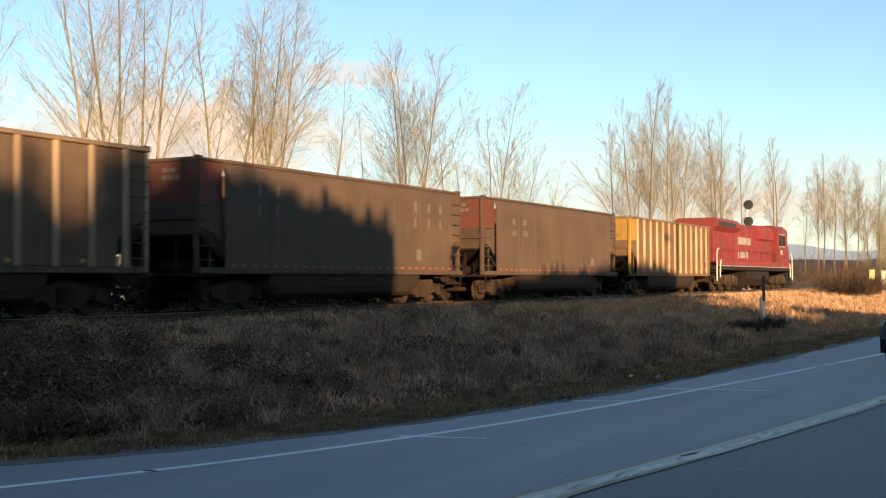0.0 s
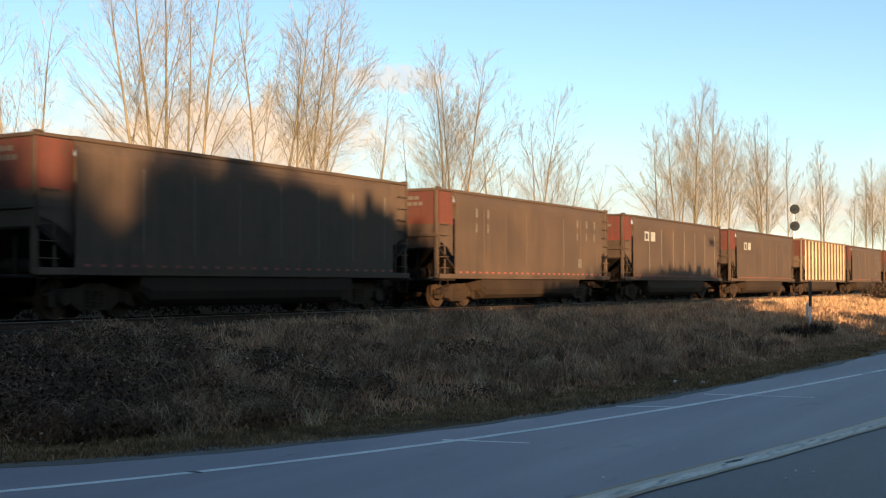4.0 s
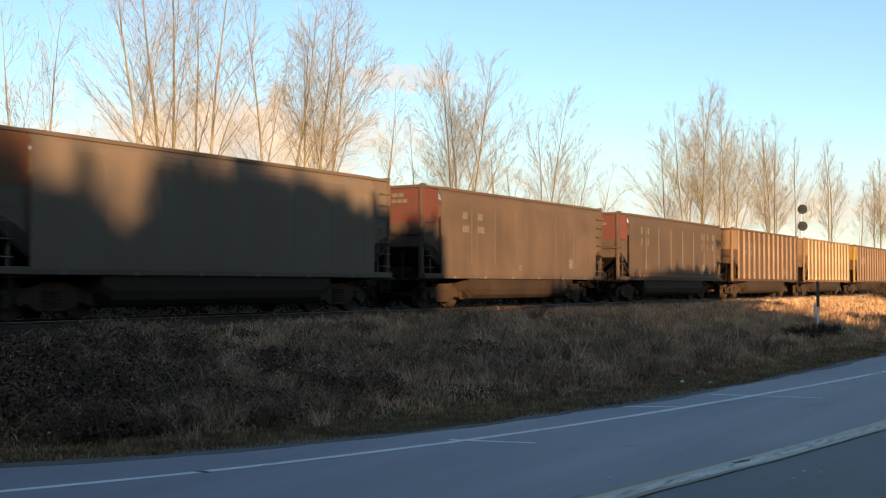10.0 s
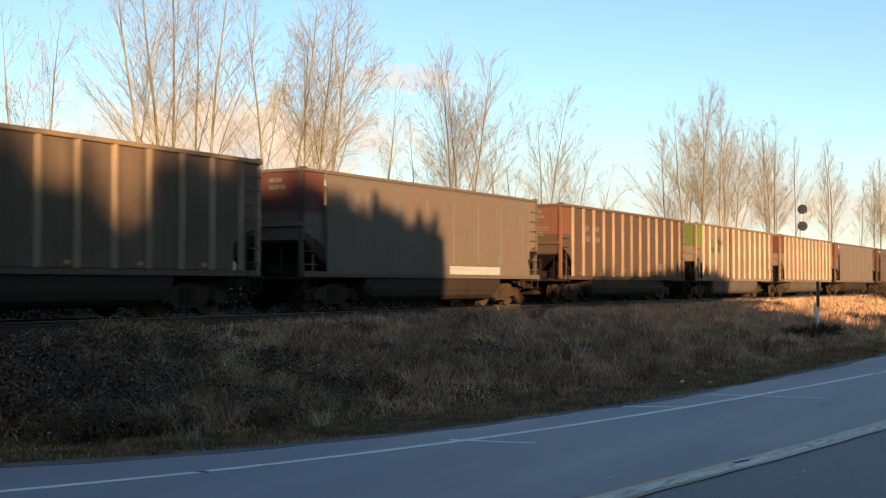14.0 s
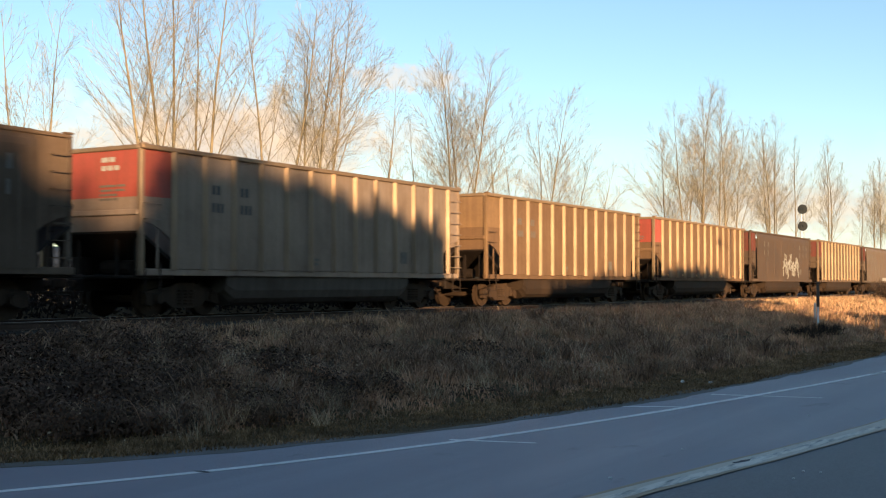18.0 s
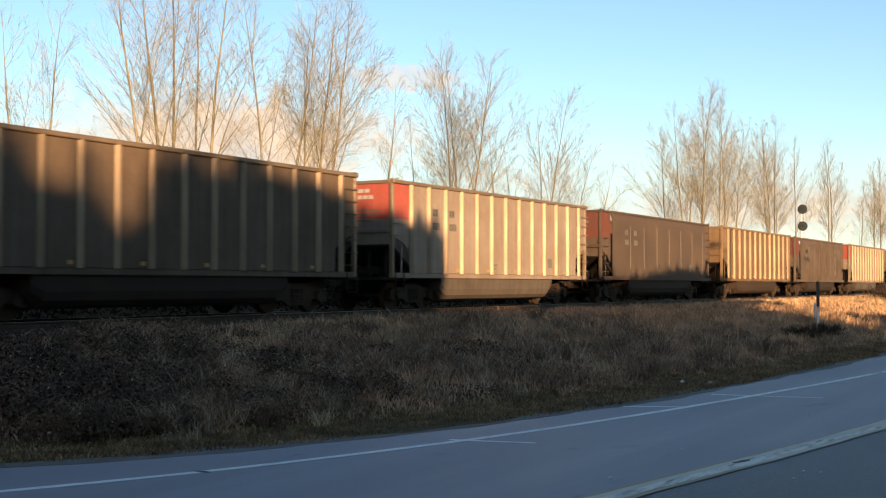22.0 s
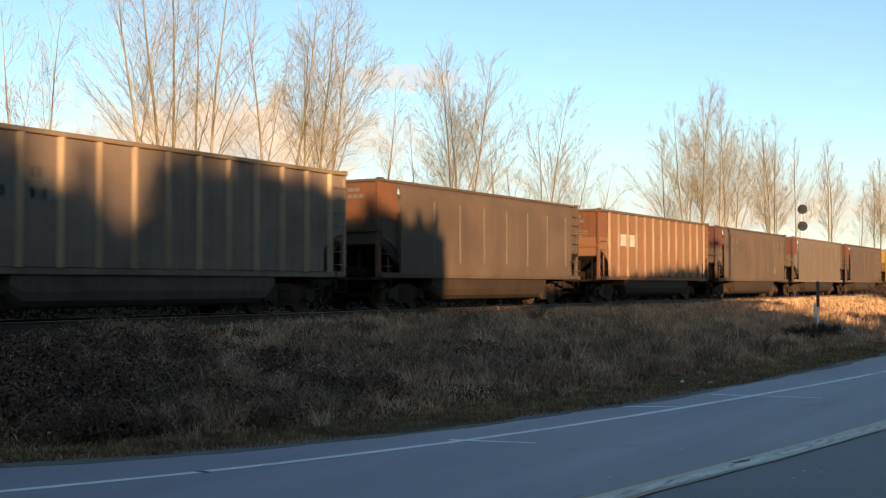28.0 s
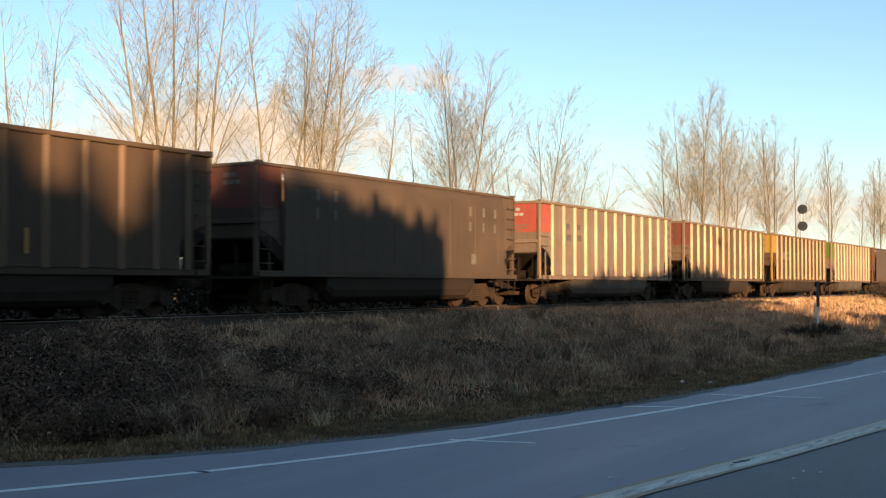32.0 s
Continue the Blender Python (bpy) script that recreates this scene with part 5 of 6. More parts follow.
def brambles():
    rng = np.random.default_rng(5)
    pts, ways, sizes = [], [], []
    for k in range(250):
        x = 7.5 + 9.5 * rng.random()
        lo = float(asphalt_edge(x)) + 2.0
        y = rng.uniform(lo, 16.7)
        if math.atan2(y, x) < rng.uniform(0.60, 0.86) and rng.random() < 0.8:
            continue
        r, tall = rng.uniform(0.3, 0.75), rng.uniform(0.25, 0.62) * (1 - 0.35 * float(smooth(15.0, 16.5, y)))
        p, n = dome_points(rng, x, y, r, tall, int(1900 * r * r))
        pts.append(p)
        ways.append(n)
        sizes.append(rng.uniform(0.014, 0.036, len(p)))
    v, f = leaf_cover(rng, np.concatenate(pts), np.concatenate(ways), np.concatenate(sizes))
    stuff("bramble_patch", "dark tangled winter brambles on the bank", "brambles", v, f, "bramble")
    # pale dead leaves caught in the brambles
    m = 900
    x, y = 8 + 8 * rng.random(m), rng.uniform(10.0, 16.4, m)
    v, f = leaf_field(rng, np.stack([x, y, height(x, y) + rng.uniform(0.1, 0.55, m)], -1), rng.uniform(0.012, 0.028, m))
    stuff("dead_leaves", "pale dead leaves caught in the brambles", "leaves", v, f, "pale_stalk")
    # undergrowth added beyond the track; its near-black colour stands for shade under the cars
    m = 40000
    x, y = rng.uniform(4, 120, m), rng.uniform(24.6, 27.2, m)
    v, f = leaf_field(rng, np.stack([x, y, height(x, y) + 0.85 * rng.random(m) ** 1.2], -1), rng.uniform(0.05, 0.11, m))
    stuff("undergrowth", "undergrowth added beyond the track, coloured dark as shade", "brambles", v, f, "scrub")
    # arching canes
    segs = []
    for k in range(140):
        x = 5.5 + 24 * rng.random() ** 1.5
        lo = float(asphalt_edge(x)) + 1.9
        y = rng.uniform(lo, 16.8)
        p = np.array([x, y, float(height(x, y))])
        a, l, up = rng.uniform(0, 6.28), rng.uniform(0.3, 0.8), rng.uniform(0.12, 0.35)
        last = p
        for j in range(1, 6):
            t = j / 5
            q = p + [math.cos(a) * l * t, math.sin(a) * l * t, up * 4 * t * (1 - t) * 0.9 + 0.1]
            segs.append((*last, *q, 0.0035, 0.003))
            last = q
    v, f = tubes(segs, 3)
    stuff("bramble_cane", "thin arching bramble canes", "brambles", v, f, "matted_grass")


def droop_field(rng, x, y, z, long, width):
    """Long blades that rise, bend over and hang down at the tip."""
    n = len(x)
    a, w = rng.uniform(0, 2 * np.pi, n), rng.uniform(0, 2 * np.pi, n)
    reach, lift = rng.uniform(0.35, 0.8, n), rng.uniform(0.5, 1.0, n)
    rows = []
    for t, k in ((0.0, 1.0), (0.3, 0.9), (0.55, 0.75), (0.8, 0.5), (1.0, 0.1)):
        out, up = reach * t * (0.4 + 0.6 * t), lift * (1.9 * t - 1.45 * t * t)
        c = np.stack([x + long * out * np.cos(a), y + long * out * np.sin(a), z + long * up * 0.9], -1)
        side = np.stack([-np.sin(w), np.cos(w), np.zeros(n)], -1) * (width * k)[:, None]
        rows += [c - side, c + side]
    v = np.stack(rows, 1).reshape(-1, 3)
    quad = np.array([[2 * j, 2 * j + 1, 2 * j + 3, 2 * j + 2] for j in range(4)])
    return v, (np.arange(n)[:, None, None] * 10 + quad[None]).reshape(-1, 4)


def tussocks():
    rng = np.random.default_rng(17)
    n = 900
    x = 8.0 + 26 * rng.random(n) ** 1.5
    lo = asphalt_edge(x) + 1.7
    y = lo + (17.3 - lo) * rng.random(n)
    keep = patchy(x, y, 1.3) + rng.normal(0, 0.12, n) > 0.46
    x, y = x[keep], y[keep]
    # a stand of taller stems on the crest
    x, y = np.concatenate([x, rng.uniform(15.6, 18.6, 34)]), np.concatenate([y, rng.uniform(16.4, 17.4, 34)])
    n, k = len(x), 52
    long = rng.uniform(0.35, 0.95, n) * (1 - 0.35 * smooth(15.5, 17, y) * (x < 16))
    long = np.repeat(long, k) * rng.uniform(0.5, 1.15, n * k)
    bx, by = np.repeat(x, k) + rng.normal(0, 0.13, n * k), np.repeat(y, k) + rng.normal(0, 0.13, n * k)
    v, f = droop_field(rng, bx, by, height(bx, by) - 0.02, long, rng.uniform(0.004, 0.009, n * k) * (1 + bx / 40))
    stuff("grass_tussock", "drooping pale grey-brown grass tussocks on the bank", "grass", v, f, "tussock")
    # low growth over the shoulder of the ballast
    n = 26000
    x = 8 + 24 * rng.random(n) ** 1.2
    y = rng.uniform(16.6, 18.55, n)
    keep = patchy(x, y, 1.4) + rng.normal(0, 0.2, n) > 0.1
    x, y = x[keep], y[keep]
    n = len(x)
    z = np.maximum(height(x, y), 0.55 + np.clip(y - 17.7, 0, 0.85) * 0.41)
    v, f = blade_field(rng, x, y, z - 0.02, rng.uniform(0.06, 0.22, n), rng.uniform(0.008, 0.016, n), rng.uniform(0.3, 1.3, n))
    stuff("crest_grass", "low dark weeds over the edge of the ballast", "grass", v, f, "bramble")


def bramble_mounds():
    """Dark low mounds that break up the grass along the slope."""
    rng = np.random.default_rng(29)
    pts, ways, sizes = [], [], []
    for k in range(150):
        x = 10 + 13 * rng.random() ** 1.2
        lo = float(asphalt_edge(x)) + 1.9
        y = lo + (16.4 - lo) * rng.random() ** 0.9
        if patchy(x, y, 0.75) > 0.44:
            continue
        sparse = 1 - 0.55 * float(smooth(13, 17, x))
        r, tall = rng.uniform(0.35, 0.85) * (1 + x / 60), rng.uniform(0.2, 0.42) * (0.4 + 0.6 * sparse)
        p, n = dome_points(rng, x, y, r, tall, int(1000 * sparse * r * r))
        pts.append(p)
        ways.append(n)
        sizes.append(rng.uniform(0.016, 0.034, len(p)) * (1 + x / 50))
    v, f = leaf_cover(rng, np.concatenate(pts), np.concatenate(ways), np.concatenate(sizes))
    stuff("bramble_mound", "dark low bramble mounds in the grass", "brambles", v, f, "bramble")


def shrub(x, y, r, tall, seed, mat="shrub", label="leafless reddish-brown shrub beside the railway", stems=60):
    rng = np.random.default_rng(seed)
    out = [[], [], []]
    for k in range(stems):
        a, rr = rng.uniform(0, 6.28), r * 0.5 * math.sqrt(rng.random())
        d = np.array([math.cos(a) * rng.uniform(0.1, 0.8), math.sin(a) * rng.uniform(0.1, 0.8), 1.0])
        pts = grow(rng, (rr * math.cos(a), rr * math.sin(a), -0.05), d / np.linalg.norm(d), tall * rng.uniform(0.6, 1.1), 0.018, 4, 0.12, 0.03, out, 0)
        for j in range(7):
            i = rng.integers(1, 4)
            d2 = rng.normal(0, 0.7, 3) + [0, 0, 0.6]
            grow(rng, pts[i], d2 / np.linalg.norm(d2), tall * rng.uniform(0.2, 0.45), 0.009, 2, 0.15, 0.05, out, 1)
    bush = thing("shrub", label, "shrub", pose(x, y, float(height(x, y))), "shrubs along the railway")
    for name, level in (("stem_work", 0), ("twig_work", 1)):
        v, f = tubes(out[level], 3)
        tagged(part(name, big_mesh(name, v, f, MAT[mat]), MAT[mat], bush), kind="stuff")


bank_grass()
brambles()
tussocks()
bramble_mounds()
rnd = random.Random(8)
for k, (x, y, r, tall) in enumerate(((79, 12.2, 2.0, 1.2), (84, 12.6, 2.4, 1.4), (85, 14.0, 3.0, 1.6), (93, 14.3, 3.0, 1.5), (37.5, 9.0, 0.9, 0.55), (40.4, 8.9, 0.7, 0.5), (102, 14.5, 3.0, 1.6))):
    shrub(x, y, r, tall, 40 + k, "brush", "leafless dark brown shrub beside the railway", 130)
# scrub added on the far side of the track, near-black as the shade seen under and between the cars
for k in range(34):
    shrub(6 + k * 3.1 + rnd.uniform(-1, 1), 26.0 + rnd.uniform(-0.8, 1.2), 2.8, rnd.uniform(0.9, 1.4), 80 + k, "scrub", "low scrub added beyond the track, coloured dark as shade", 30)
# brushwood along the foot of the trees
for k in range(26):
    x = 150 + k * 8 + rnd.uniform(-3, 3)
    shrub(x, 37 + rnd.uniform(-6, 4), 5.5, rnd.uniform(3.0, 6.0), 140 + k, "shrub", "brown brushwood at the foot of the trees", 60)


# ---- small things beside the railway ----
def signal():
    x, y = 100.4, 24.2
    base = float(height(x, y))
    s = thing("railway_signal", "two-headed railway signal with round black targets on a mast", "signal", pose(x, y, base))
    part("mast", Shape().rod((0, 0, 0), (0, 0, 8.35 - base), 0.075, 10), MAT["galv"], s)
    part("foundation", Shape().box(-0.4, 0.4, -0.4, 0.4, -0.15, 0.25, 0.03), MAT["galv"], s)
    lad = Shape()
    for dy in (-0.18, 0.18):
        lad.rod((0.32, dy, 0.2), (0.32, dy, 7.4), 0.02, 5)
    for k in range(22):
        lad.rod((0.32, -0.18, 0.5 + 0.31 * k), (0.32, 0.18, 0.5 + 0.31 * k), 0.013, 4)
    part("ladder", lad, MAT["galv"], s)
    for z in (8.26, 6.84):
        head = part("signal_head", Shape().rod((-0.16, 0, 0), (-0.12, 0, 0), 0.40, 26).rod((-0.12, 0, 0), (0.25, 0, 0), 0.15, 12).box(0.0, 0.22, -0.14, 0.14, -0.2, 0.2, 0.03), MAT["black_mark"], s, "round black target", pose(0, -0.1, z - base, 0, 0, 12))
        part("hood", Shape().slab([(0.11 * math.cos(a), 0.11 * math.sin(a)) for a in (math.pi * k / 10 for k in range(11))] + [(0.095 * math.cos(a), 0.095 * math.sin(a)) for a in (math.pi * k / 10 for k in range(10, -1, -1))], "x", -0.42, -0.16), MAT["black_mark"], head)
        part("lens", Shape().rod((-0.175, 0, 0), (-0.162, 0, 0), 0.085, 14), MAT["glass"], head)


def marker_post():
    x, y = 43.6, 9.95
    p = thing("marker_post", "white marker post with dark weathered board", "post", pose(x, y, float(height(x, y)) - 0.02, 0, 0, 20))
    part("post", Shape().box(-0.035, 0.035, -0.035, 0.035, 0.0, 0.92, 0.01), MAT["white_post"], p)
    part("board", Shape().box(-0.03, 0.0, -0.055, 0.055, 0.8, 1.72, 0.01), MAT["brown_board"], p, "dark weathered upright board", pose(-0.037, 0, 0))
    q = thing("stake", "short grey wooden stake in the grass", "post", pose(47.5, 10.95, float(height(47.5, 10.95)) - 0.02))
    part("stake_shaft", Shape().box(-0.04, 0.04, -0.04, 0.04, 0, 0.85, 0.01), MAT["galv"], q)


def lineside():
    x, y = 123.0, 17.4
    z = float(height(x, y))
    s = thing("crossing_sign", "yellow sign box on a white post", "sign", pose(x, y, z))
    part("post", Shape().rod((0, 0, 0), (0, 0, 1.2), 0.06, 8), MAT["white_post"], s)
    part("sign_box", Shape().box(-0.12, 0.12, -0.24, 0.24, 1.05, 2.0, 0.03), MAT["yellow_sign"], s)
    c = thing("relay_cabinet", "cream steel relay cabinet beside the track", "cabinet", pose(127, 16.2, float(height(127, 16.2))))
    part("body", Shape().box(-0.6, 0.6, -0.8, 0.8, 0, 1.9, 0.04), MAT["cream"], c)
    part("roof", Shape().box(-0.68, 0.68, -0.88, 0.88, 1.9, 2.0, 0.03), MAT["galv"], c)
    for dy in (-0.4, 0.4):
        part("door", Shape().box(-0.625, -0.602, dy - 0.36, dy + 0.36, 0.12, 1.8, 0.008), MAT["cream"], c)


def parked_car():
    car = thing("car", "black sport utility vehicle with lit headlights on the road", "car", pose(28.55, 2.40, 0.0, 0, 0, 173))
    side = [(-2.3, 0.35), (-2.32, 0.9), (-2.2, 1.12), (-1.9, 1.2), (-1.55, 1.66), (-1.2, 1.73), (0.35, 1.72), (0.7, 1.62), (1.25, 1.12), (2.05, 1.0), (2.25, 0.88), (2.32, 0.6), (2.28, 0.33)]
    body = Shape()
    k = len(side)
    rows = []
    for y, squeeze in ((-0.92, 0.0), (-0.86, 0.05), (0.86, 0.05), (0.92, 0.0)):
        tuck = [(max(0.0, z - 1.1)) * 0.24 for _, z in side]
        rows.append(len(body.v))
        body.v += [(px * (1 - 0.01 * (squeeze == 0)), (abs(y) - t) * (1 if y > 0 else -1), z + (0.03 if squeeze and z > 0.5 else 0)) for (px, z), t in zip(side, tuck)]
    for a, b in zip(rows, rows[1:]):
        body.f += [(a + j, a + (j + 1) % k, b + (j + 1) % k, b + j) for j in range(k)]
    body.f += [tuple(range(rows[0], rows[0] + k)), tuple(range(rows[3], rows[3] + k))]
    m, n, l, b = nodes_of("black_car_paint", 0.25, 0.2, 0.6)
    b.inputs["Base Color"].default_value = (0.012, 0.012, 0.014, 1)
    part("body", body, m, car)
    ws = Shape()
    ws.v = [(0.72, -0.66, 1.62), (0.72, 0.66, 1.62), (1.28, 0.76, 1.16), (1.28, -0.76, 1.16)]
    ws.v = [(x + 0.02, y, z + 0.05) for x, y, z in ws.v] + [(x, y, z + 0.02) for x, y, z in ws.v]
    ws.f = [(0, 1, 2, 3), (4, 7, 6, 5), (0, 4, 5, 1), (1, 5, 6, 2), (2, 6, 7, 3), (3, 7, 4, 0)]
    part("windscreen", ws, MAT["glass"], car)
    for s in (-1, 1):
        part("side_window", Shape().slab([(-1.35, 1.22), (-1.2, 1.6), (0.3, 1.6), (0.85, 1.22)], "y", s * 0.83, s * 0.9), MAT["glass"], car)
        part("headlight", Shape().rod((2.2, s * 0.66, 0.86), (2.335, s * 0.66, 0.86), 0.06, 12), MAT["headlight"], car, "lit round headlight")
        part("fog_lamp", Shape().rod((2.2, s * 0.72, 0.5), (2.325, s * 0.72, 0.5), 0.055, 10), MAT["headlight"], car, "lit fog lamp")
        part("mirror", Shape().box(0.72, 0.85, s * 1.0 - 0.1, s * 1.0 + 0.1, 1.12, 1.28, 0.03), MAT["black_mark"], car)
        for x in (-1.4, 1.42):
            w = part("wheel", Shape().rod((0, s * 0.12, 0), (0, -s * 0.1, 0), 0.36, 24), MAT["black_mark"], car, "", pose(x, s * 0.83, 0.36))
            part("rim", Shape().rod((0, s * 0.12, 0), (0, s * 0.135, 0), 0.23, 18), MAT["galv"], w)
    part("bumper", Shape().box(2.26, 2.37, -0.8, 0.8, 0.36, 0.62, 0.04), MAT["black_mark"], car)
    part("grille", Shape().box(2.24, 2.34, -0.42, 0.42, 0.68, 0.9, 0.02), MAT["galv"], car)


def litter(x, y, r, seed):
    rng = random.Random(seed)
    bm = bmesh.new()
    bmesh.ops.create_icosphere(bm, subdivisions=2, radius=r)
    for v in bm.verts:
        v.co *= rng.uniform(0.6, 1.2)
        v.co.z *= 0.55
    me = bpy.data.meshes.new("paper_scrap")
    bm.to_mesh(me)
    bm.free()
    me.materials.append(MAT["litter"])
    ob = tagged(new("paper_scrap", me), "crumpled white paper scrap lying beside the road", "litter")
    ob.location = (x, y, max(0.0, float(height(x, y))) + r * 0.3)


def tar_patch(x, y, rx, ry, turn, seed):
    rng = random.Random(seed)
    s = Shape()
    n = 14
    ring = [(rx * math.cos(6.283 * k / n) * rng.uniform(0.6, 1.2), ry * math.sin(6.283 * k / n) * rng.uniform(0.6, 1.2)) for k in range(n)]
    s.slab(ring, "z", 0.007, 0.009)
    ob = tagged(new("road_patch", s.mesh("road_patch", MAT["tar"])), "small black tar patch over the road paint", "patch", kind="structure")
    ob.matrix_basis = pose(x, y, 0, 0, 0, turn)


for k, (x, y, r) in enumerate(((11.0, 11.1, 0.05), (22.28, 7.69, 0.05), (22.33, 7.15, 0.045), (10.87, 4.49, 0.02), (12.26, 2.96, 0.016), (12.28, 2.79, 0.014), (11.75, 2.93, 0.016), (17.54, 4.15, 0.018), (13.19, 4.56, 0.015))):
    litter(x, y, r, k)
for k, (x, y, rx, ry, turn) in enumerate(((9.12, 8.22, 0.035, 0.10, 10), (12.6, 3.68, 0.22, 0.045, -14), (26.6, 4.85, 0.4, 0.02, -9))):
    tar_patch(x, y, rx, ry, turn, k)
signal()
marker_post()
lineside()
parked_car()


# ---- the locomotive ----
def locomotive():
    L = 23.0
    eng = thing("locomotive", "red diesel locomotive with white lettering, leading the train", "locomotive")
    red, dark = MAT["loco_red"], MAT["under"]
    part("frame", Shape().box(0.3, L - 0.3, -1.5, 1.5, 1.35, 1.62, 0.03), dark, eng)
    part("sill_stripe", Shape().box(0.9, L - 0.9, -1.515, -1.502, 1.595, 1.64).box(0.9, L - 0.9, 1.502, 1.515, 1.595, 1.64), MAT["white_mark"], eng, "white stripe along the sill")
    part("side_skirt", Shape().box(0.8, L - 0.8, -1.5, -1.46, 1.66, 1.95, 0.01).box(0.8, L - 0.8, 1.46, 1.5, 1.66, 1.95, 0.01), red, eng)
    hood = part("hood", Shape().slab([(-1.05, 1.62), (-1.05, 4.15), (-0.8, 4.42), (0.8, 4.42), (1.05, 4.15), (1.05, 1.62)], "x", 1.3, 17.2), red, eng, "red engine hood")
    part("radiator", Shape().slab([(-1.05, 3.75), (-1.38, 4.05), (-1.38, 4.36), (-1.15, 4.54), (1.15, 4.54), (1.38, 4.36), (1.38, 4.05), (1.05, 3.75)], "x", 1.25, 6.9), red, eng, "flared radiator housing")
    part("blower_box", Shape().slab([(-1.05, 3.45), (-1.22, 3.6), (-1.22, 4.38), (-1.0, 4.52), (1.0, 4.52), (1.22, 4.38), (1.22, 3.6), (1.05, 3.45)], "x", 12.6, 17.2), red, eng)
    for k in range(12):
        part("hood_door", Shape().box(6.1 + k * 0.47, 6.52 + k * 0.47, -1.075, -1.052, 2.0, 3.9, 0.008), red, hood)
    for k in range(3):
        part("radiator_grille", Shape().box(1.5 + k * 1.45, 2.8 + k * 1.45, -1.405, -1.384, 4.08, 4.33), MAT["dark_metal"], hood)
    part("roof_dirt", Shape().box(1.3, 6.85, -1.13, 1.13, 4.542, 4.56, 0.005).box(7.0, 12.5, -0.78, 0.78, 4.422, 4.44, 0.005), MAT["dark_metal"], eng, "sooty dark roof panel")
    part("exhaust_stack", Shape().box(8.6, 9.6, -0.4, 0.4, 4.42, 4.72, 0.04), MAT["dark_metal"], eng)
    part("horn", Shape().rod((15.2, 0, 4.45), (15.2, 0, 4.75), 0.04).rod((15.0, 0, 4.75), (15.5, 0, 4.75), 0.06, 8), MAT["dark_metal"], eng)
    cab = part("cab", Shape().slab([(-1.5, 1.62), (-1.5, 4.35), (-1.15, 4.68), (1.15, 4.68), (1.5, 4.35), (1.5, 1.62)], "x", 17.2, 20.6), red, eng, "red driving cab")
    for s in (-1, 1):
        for x in (17.7, 18.85):
            w = part("window", Shape().box(x, x + 0.85, s * 1.5 - 0.02, s * 1.5 + 0.02, 3.2, 4.0, 0.01), MAT["glass"], cab)
            part("window_frame", Shape().box(x - 0.06, x + 0.91, s * 1.503 - 0.012, s * 1.503 + 0.012, 3.12, 3.2).box(x - 0.06, x + 0.91, s * 1.503 - 0.012, s * 1.503 + 0.012, 4.0, 4.08), MAT["galv"], w)
        part("windscreen", Shape().box(20.6, 20.63, s * 0.75 - 0.55, s * 0.75 + 0.5, 3.4, 4.05, 0.01), MAT["glass"], cab)
    part("number_board", Shape().box(20.2, 20.66, -1.1, 1.1, 4.2, 4.5, 0.02), MAT["cream"], cab, "pale number board")
    part("nose", Shape().slab([(20.6, 1.62), (22.2, 1.62), (22.2, 2.9), (21.9, 3.25), (20.6, 3.4)], "y", -1.25, 1.25), red, eng)
    part("pilot", Shape().slab([(L - 0.55, 0.35), (L - 0.1, 0.3), (L - 0.3, 1.35), (L - 0.7, 1.35)], "y", -1.45, 1.45), MAT["dark_metal"], eng)
    part("fuel_tank", Shape().slab([(-1.45, 1.3), (-1.5, 0.8), (-1.2, 0.35), (1.2, 0.35), (1.5, 0.8), (1.45, 1.3)], "x", 7.9, 14.4), dark, eng)
    for s in (-1, 1):
        rail = Shape()
        pts = [1.5 + 1.55 * k for k in range(11)]
        for x in pts:
            rail.rod((x, s * 1.47, 1.66), (x, s * 1.47, 2.7), 0.02, 5)
        rail.pipe([(x, s * 1.47, 2.7) for x in pts], 0.02, 5)
        part("handrail", rail, red, eng)
        for x, d in ((0.45, 1), (L - 0.9, -1)):
            part("grab_rail", Shape().pipe([(x, s * 1.52, 0.7), (x, s * 1.52, 2.3), (x + 0.15 * d, s * 1.52, 2.6), (x + 0.55 * d, s * 1.52, 2.65)], 0.035, 6), MAT["cream"], eng, "cream step rail")
            part("grab_rail", Shape().pipe([(x + 0.75 * d, s * 1.52, 0.9), (x + 0.75 * d, s * 1.52, 1.6), (x + 0.95 * d, s * 1.52, 1.95)], 0.035, 6), MAT["cream"], eng, "cream step rail")
            st = Shape()
            for z in (0.5, 0.8, 1.1):
                st.box(x, x + 0.6 * d, s * 1.15, s * 1.5, z, z + 0.04) if d > 0 else st.box(x + 0.6 * d, x, s * 1.15, s * 1.5, z, z + 0.04)
            part("step", st, MAT["dark_metal"], eng)
    # lettering as plain bars, two rows, and the number under the window
    at = pose(7.4, -1.082, 3.55)
    bars("lettering", [[0.75, 0.5, 0.55, 0.5, 0.55, 0.2, 0.5, 0.55], [0.7, 0.5, 0.5, 0.2, 0.45, 0.2, 0.5]], 0.56, 0.48, 0.42, MAT["white_mark"], eng, at)
    bars("lettering", [[0.7, 0.7, 0.7, 0.7]], 0.22, 0.34, 0.1, MAT["white_mark"], eng, pose(18.1, -1.51, 2.9))
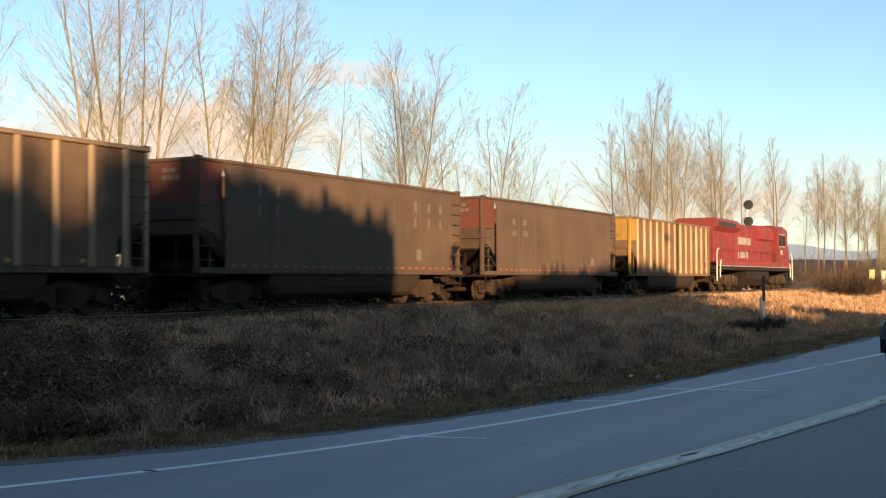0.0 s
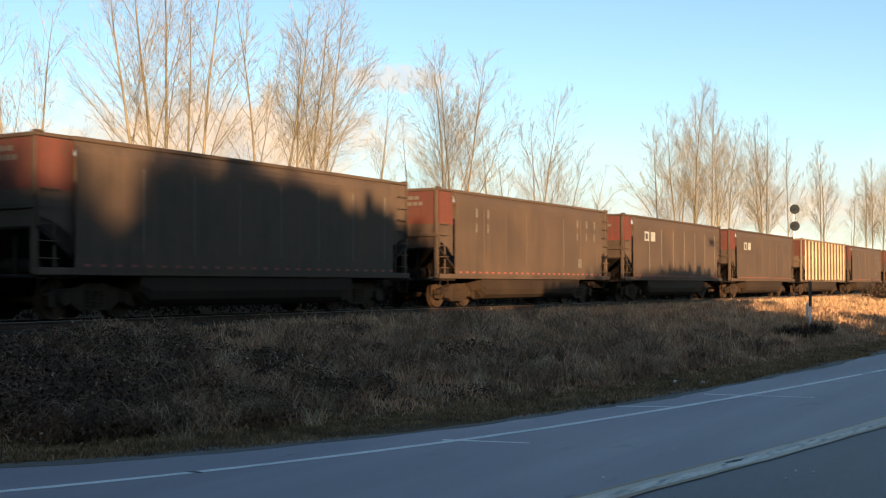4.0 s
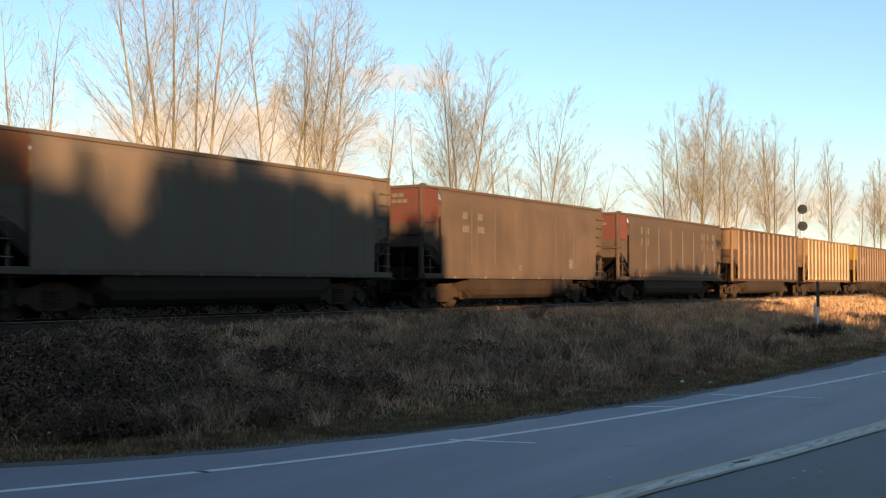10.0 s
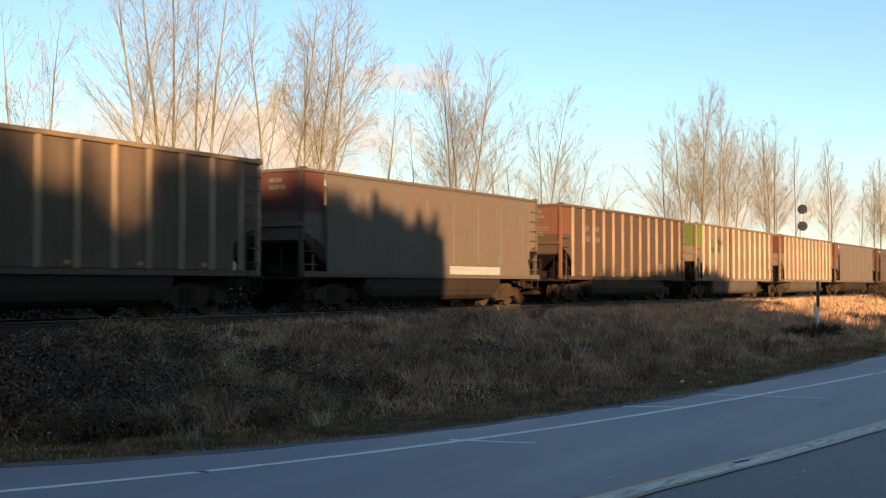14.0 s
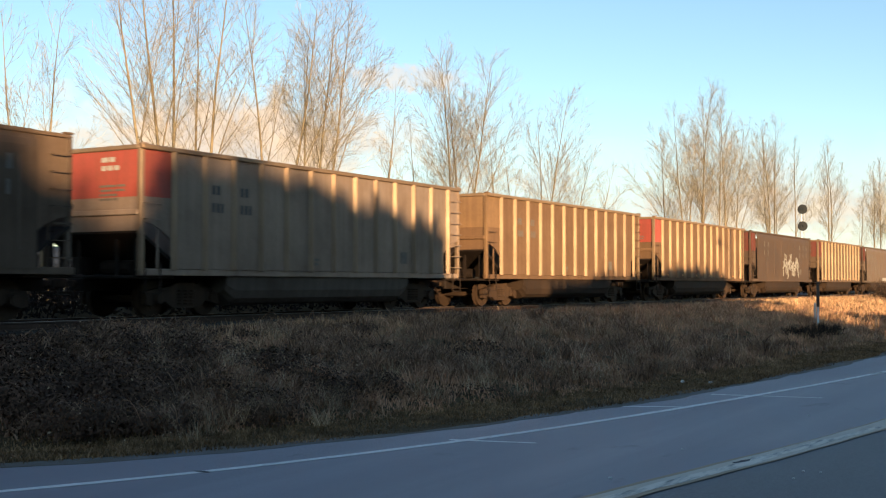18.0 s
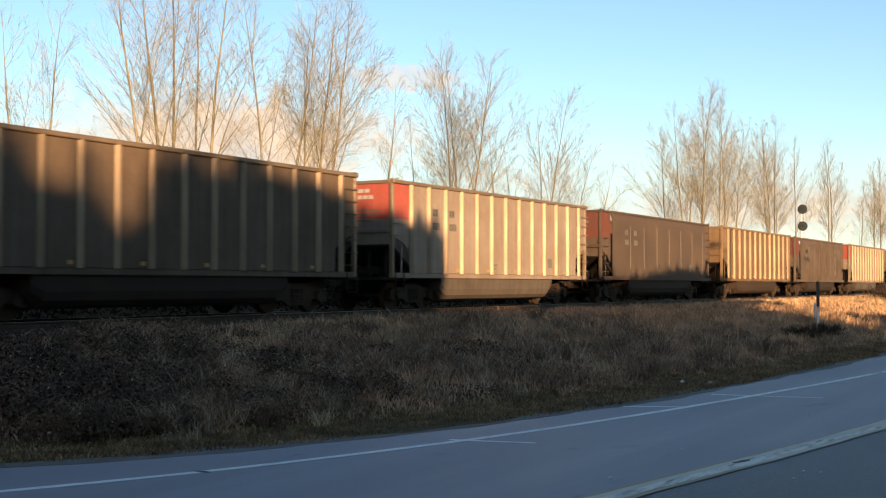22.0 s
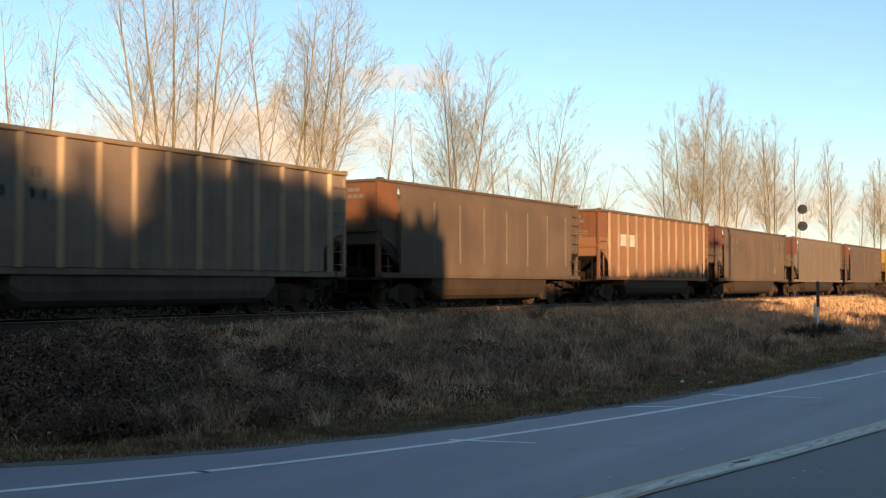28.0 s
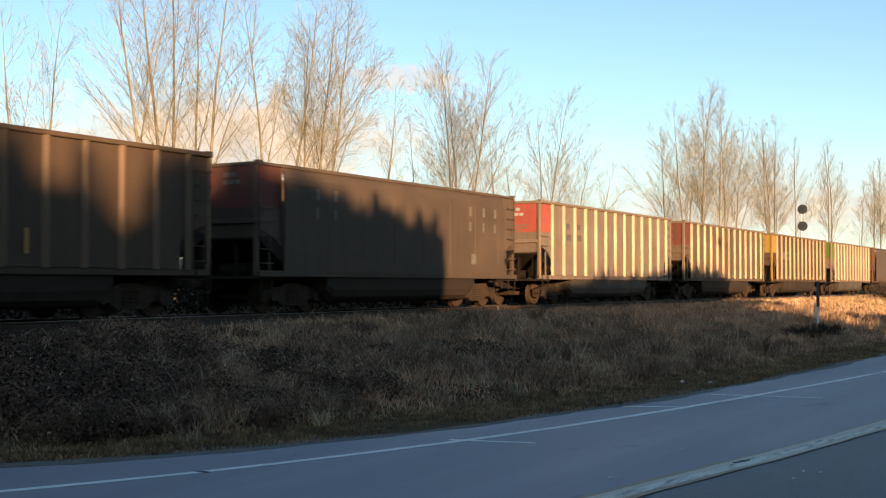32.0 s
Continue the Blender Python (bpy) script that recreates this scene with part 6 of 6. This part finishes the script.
    for x in (4.2, L - 4.2):
        t = part("truck", Shape().box(-2.3, 2.3, -0.9, 0.9, 0.55, 0.95, 0.05), MAT["truck"], eng, "three-axle truck", pose(x, 0, 0))
        for y, rz in ((-1.08, 0), (1.08, 180)):
            fr = Shape().slab([(-2.5, 0.55), (-2.5, 0.9), (-1.2, 1.05), (1.2, 1.05), (2.5, 0.9), (2.5, 0.55), (2.1, 0.4), (1.5, 0.62), (0.6, 0.4), (-0.6, 0.4), (-1.5, 0.62), (-2.1, 0.4)], "y", -0.1, 0.1)
            for xx in (-1.85, 0, 1.85):
                fr.rod((xx, -0.2, 0.53), (xx, 0.1, 0.53), 0.17, 10)
            for xx in (-1.0, 1.0):
                fr.rod((xx, -0.15, 0.6), (xx, -0.15, 1.05), 0.11, 8)
            part("side_frame", fr, MAT["truck"], t, "", pose(0, y, 0, 0, 0, rz))
        for dx in (-1.85, 0, 1.85):
            w = part("wheelset", G["wheels"], MAT["truck"], t, "", pose(dx, 0, 0.533) @ Matrix.Diagonal((1.2, 1, 1.2, 1)))
    for x, rz in ((0.0, 0), (L, 180)):
        part("coupler", G["coupler"], MAT["truck"], eng, "", pose(x + (0.35 if rz == 0 else -0.35), 0, 0, 0, 0, rz))
    return eng


LOCO = locomotive()


def motions():
    times = [0, 2, 4, 6, 8, 10, 12, 14, 16, 18, 20, 22, 24, 26, 28, 30, 32]
    for number, car in TRAIN:
        walk(car, [(t, pose(rear_x(number, t), TRACK_Y, RAIL_Z)) for t in times])
    walk(LOCO, [(t, pose(rear_x(1, t) + BODY + 1.5, TRACK_Y, RAIL_Z)) for t in times])
    # the wheels roll while their car is near the camera
    step = 1 / FPS
    for number, wheels, dx in WHEELS:
        shown = [k * step for k in range(32 * FPS + 1) if -2 < rear_x(number, k * step) < 48]
        if len(shown) < 3:
            continue
        rows = [(t, pose(dx, 0, 0.445) @ Matrix.Rotation((rear_x(number, t) - rear_x(number, shown[0])) / 0.445, 4, "Y")) for t in shown]
        if shown[0] > 0.2:
            rows.insert(0, (0.0, pose(dx, 0, 0.445)))
        if shown[-1] < 31.8:
            rows.append((32.0, rows[-1][1]))
        walk(wheels, rows)


motions()
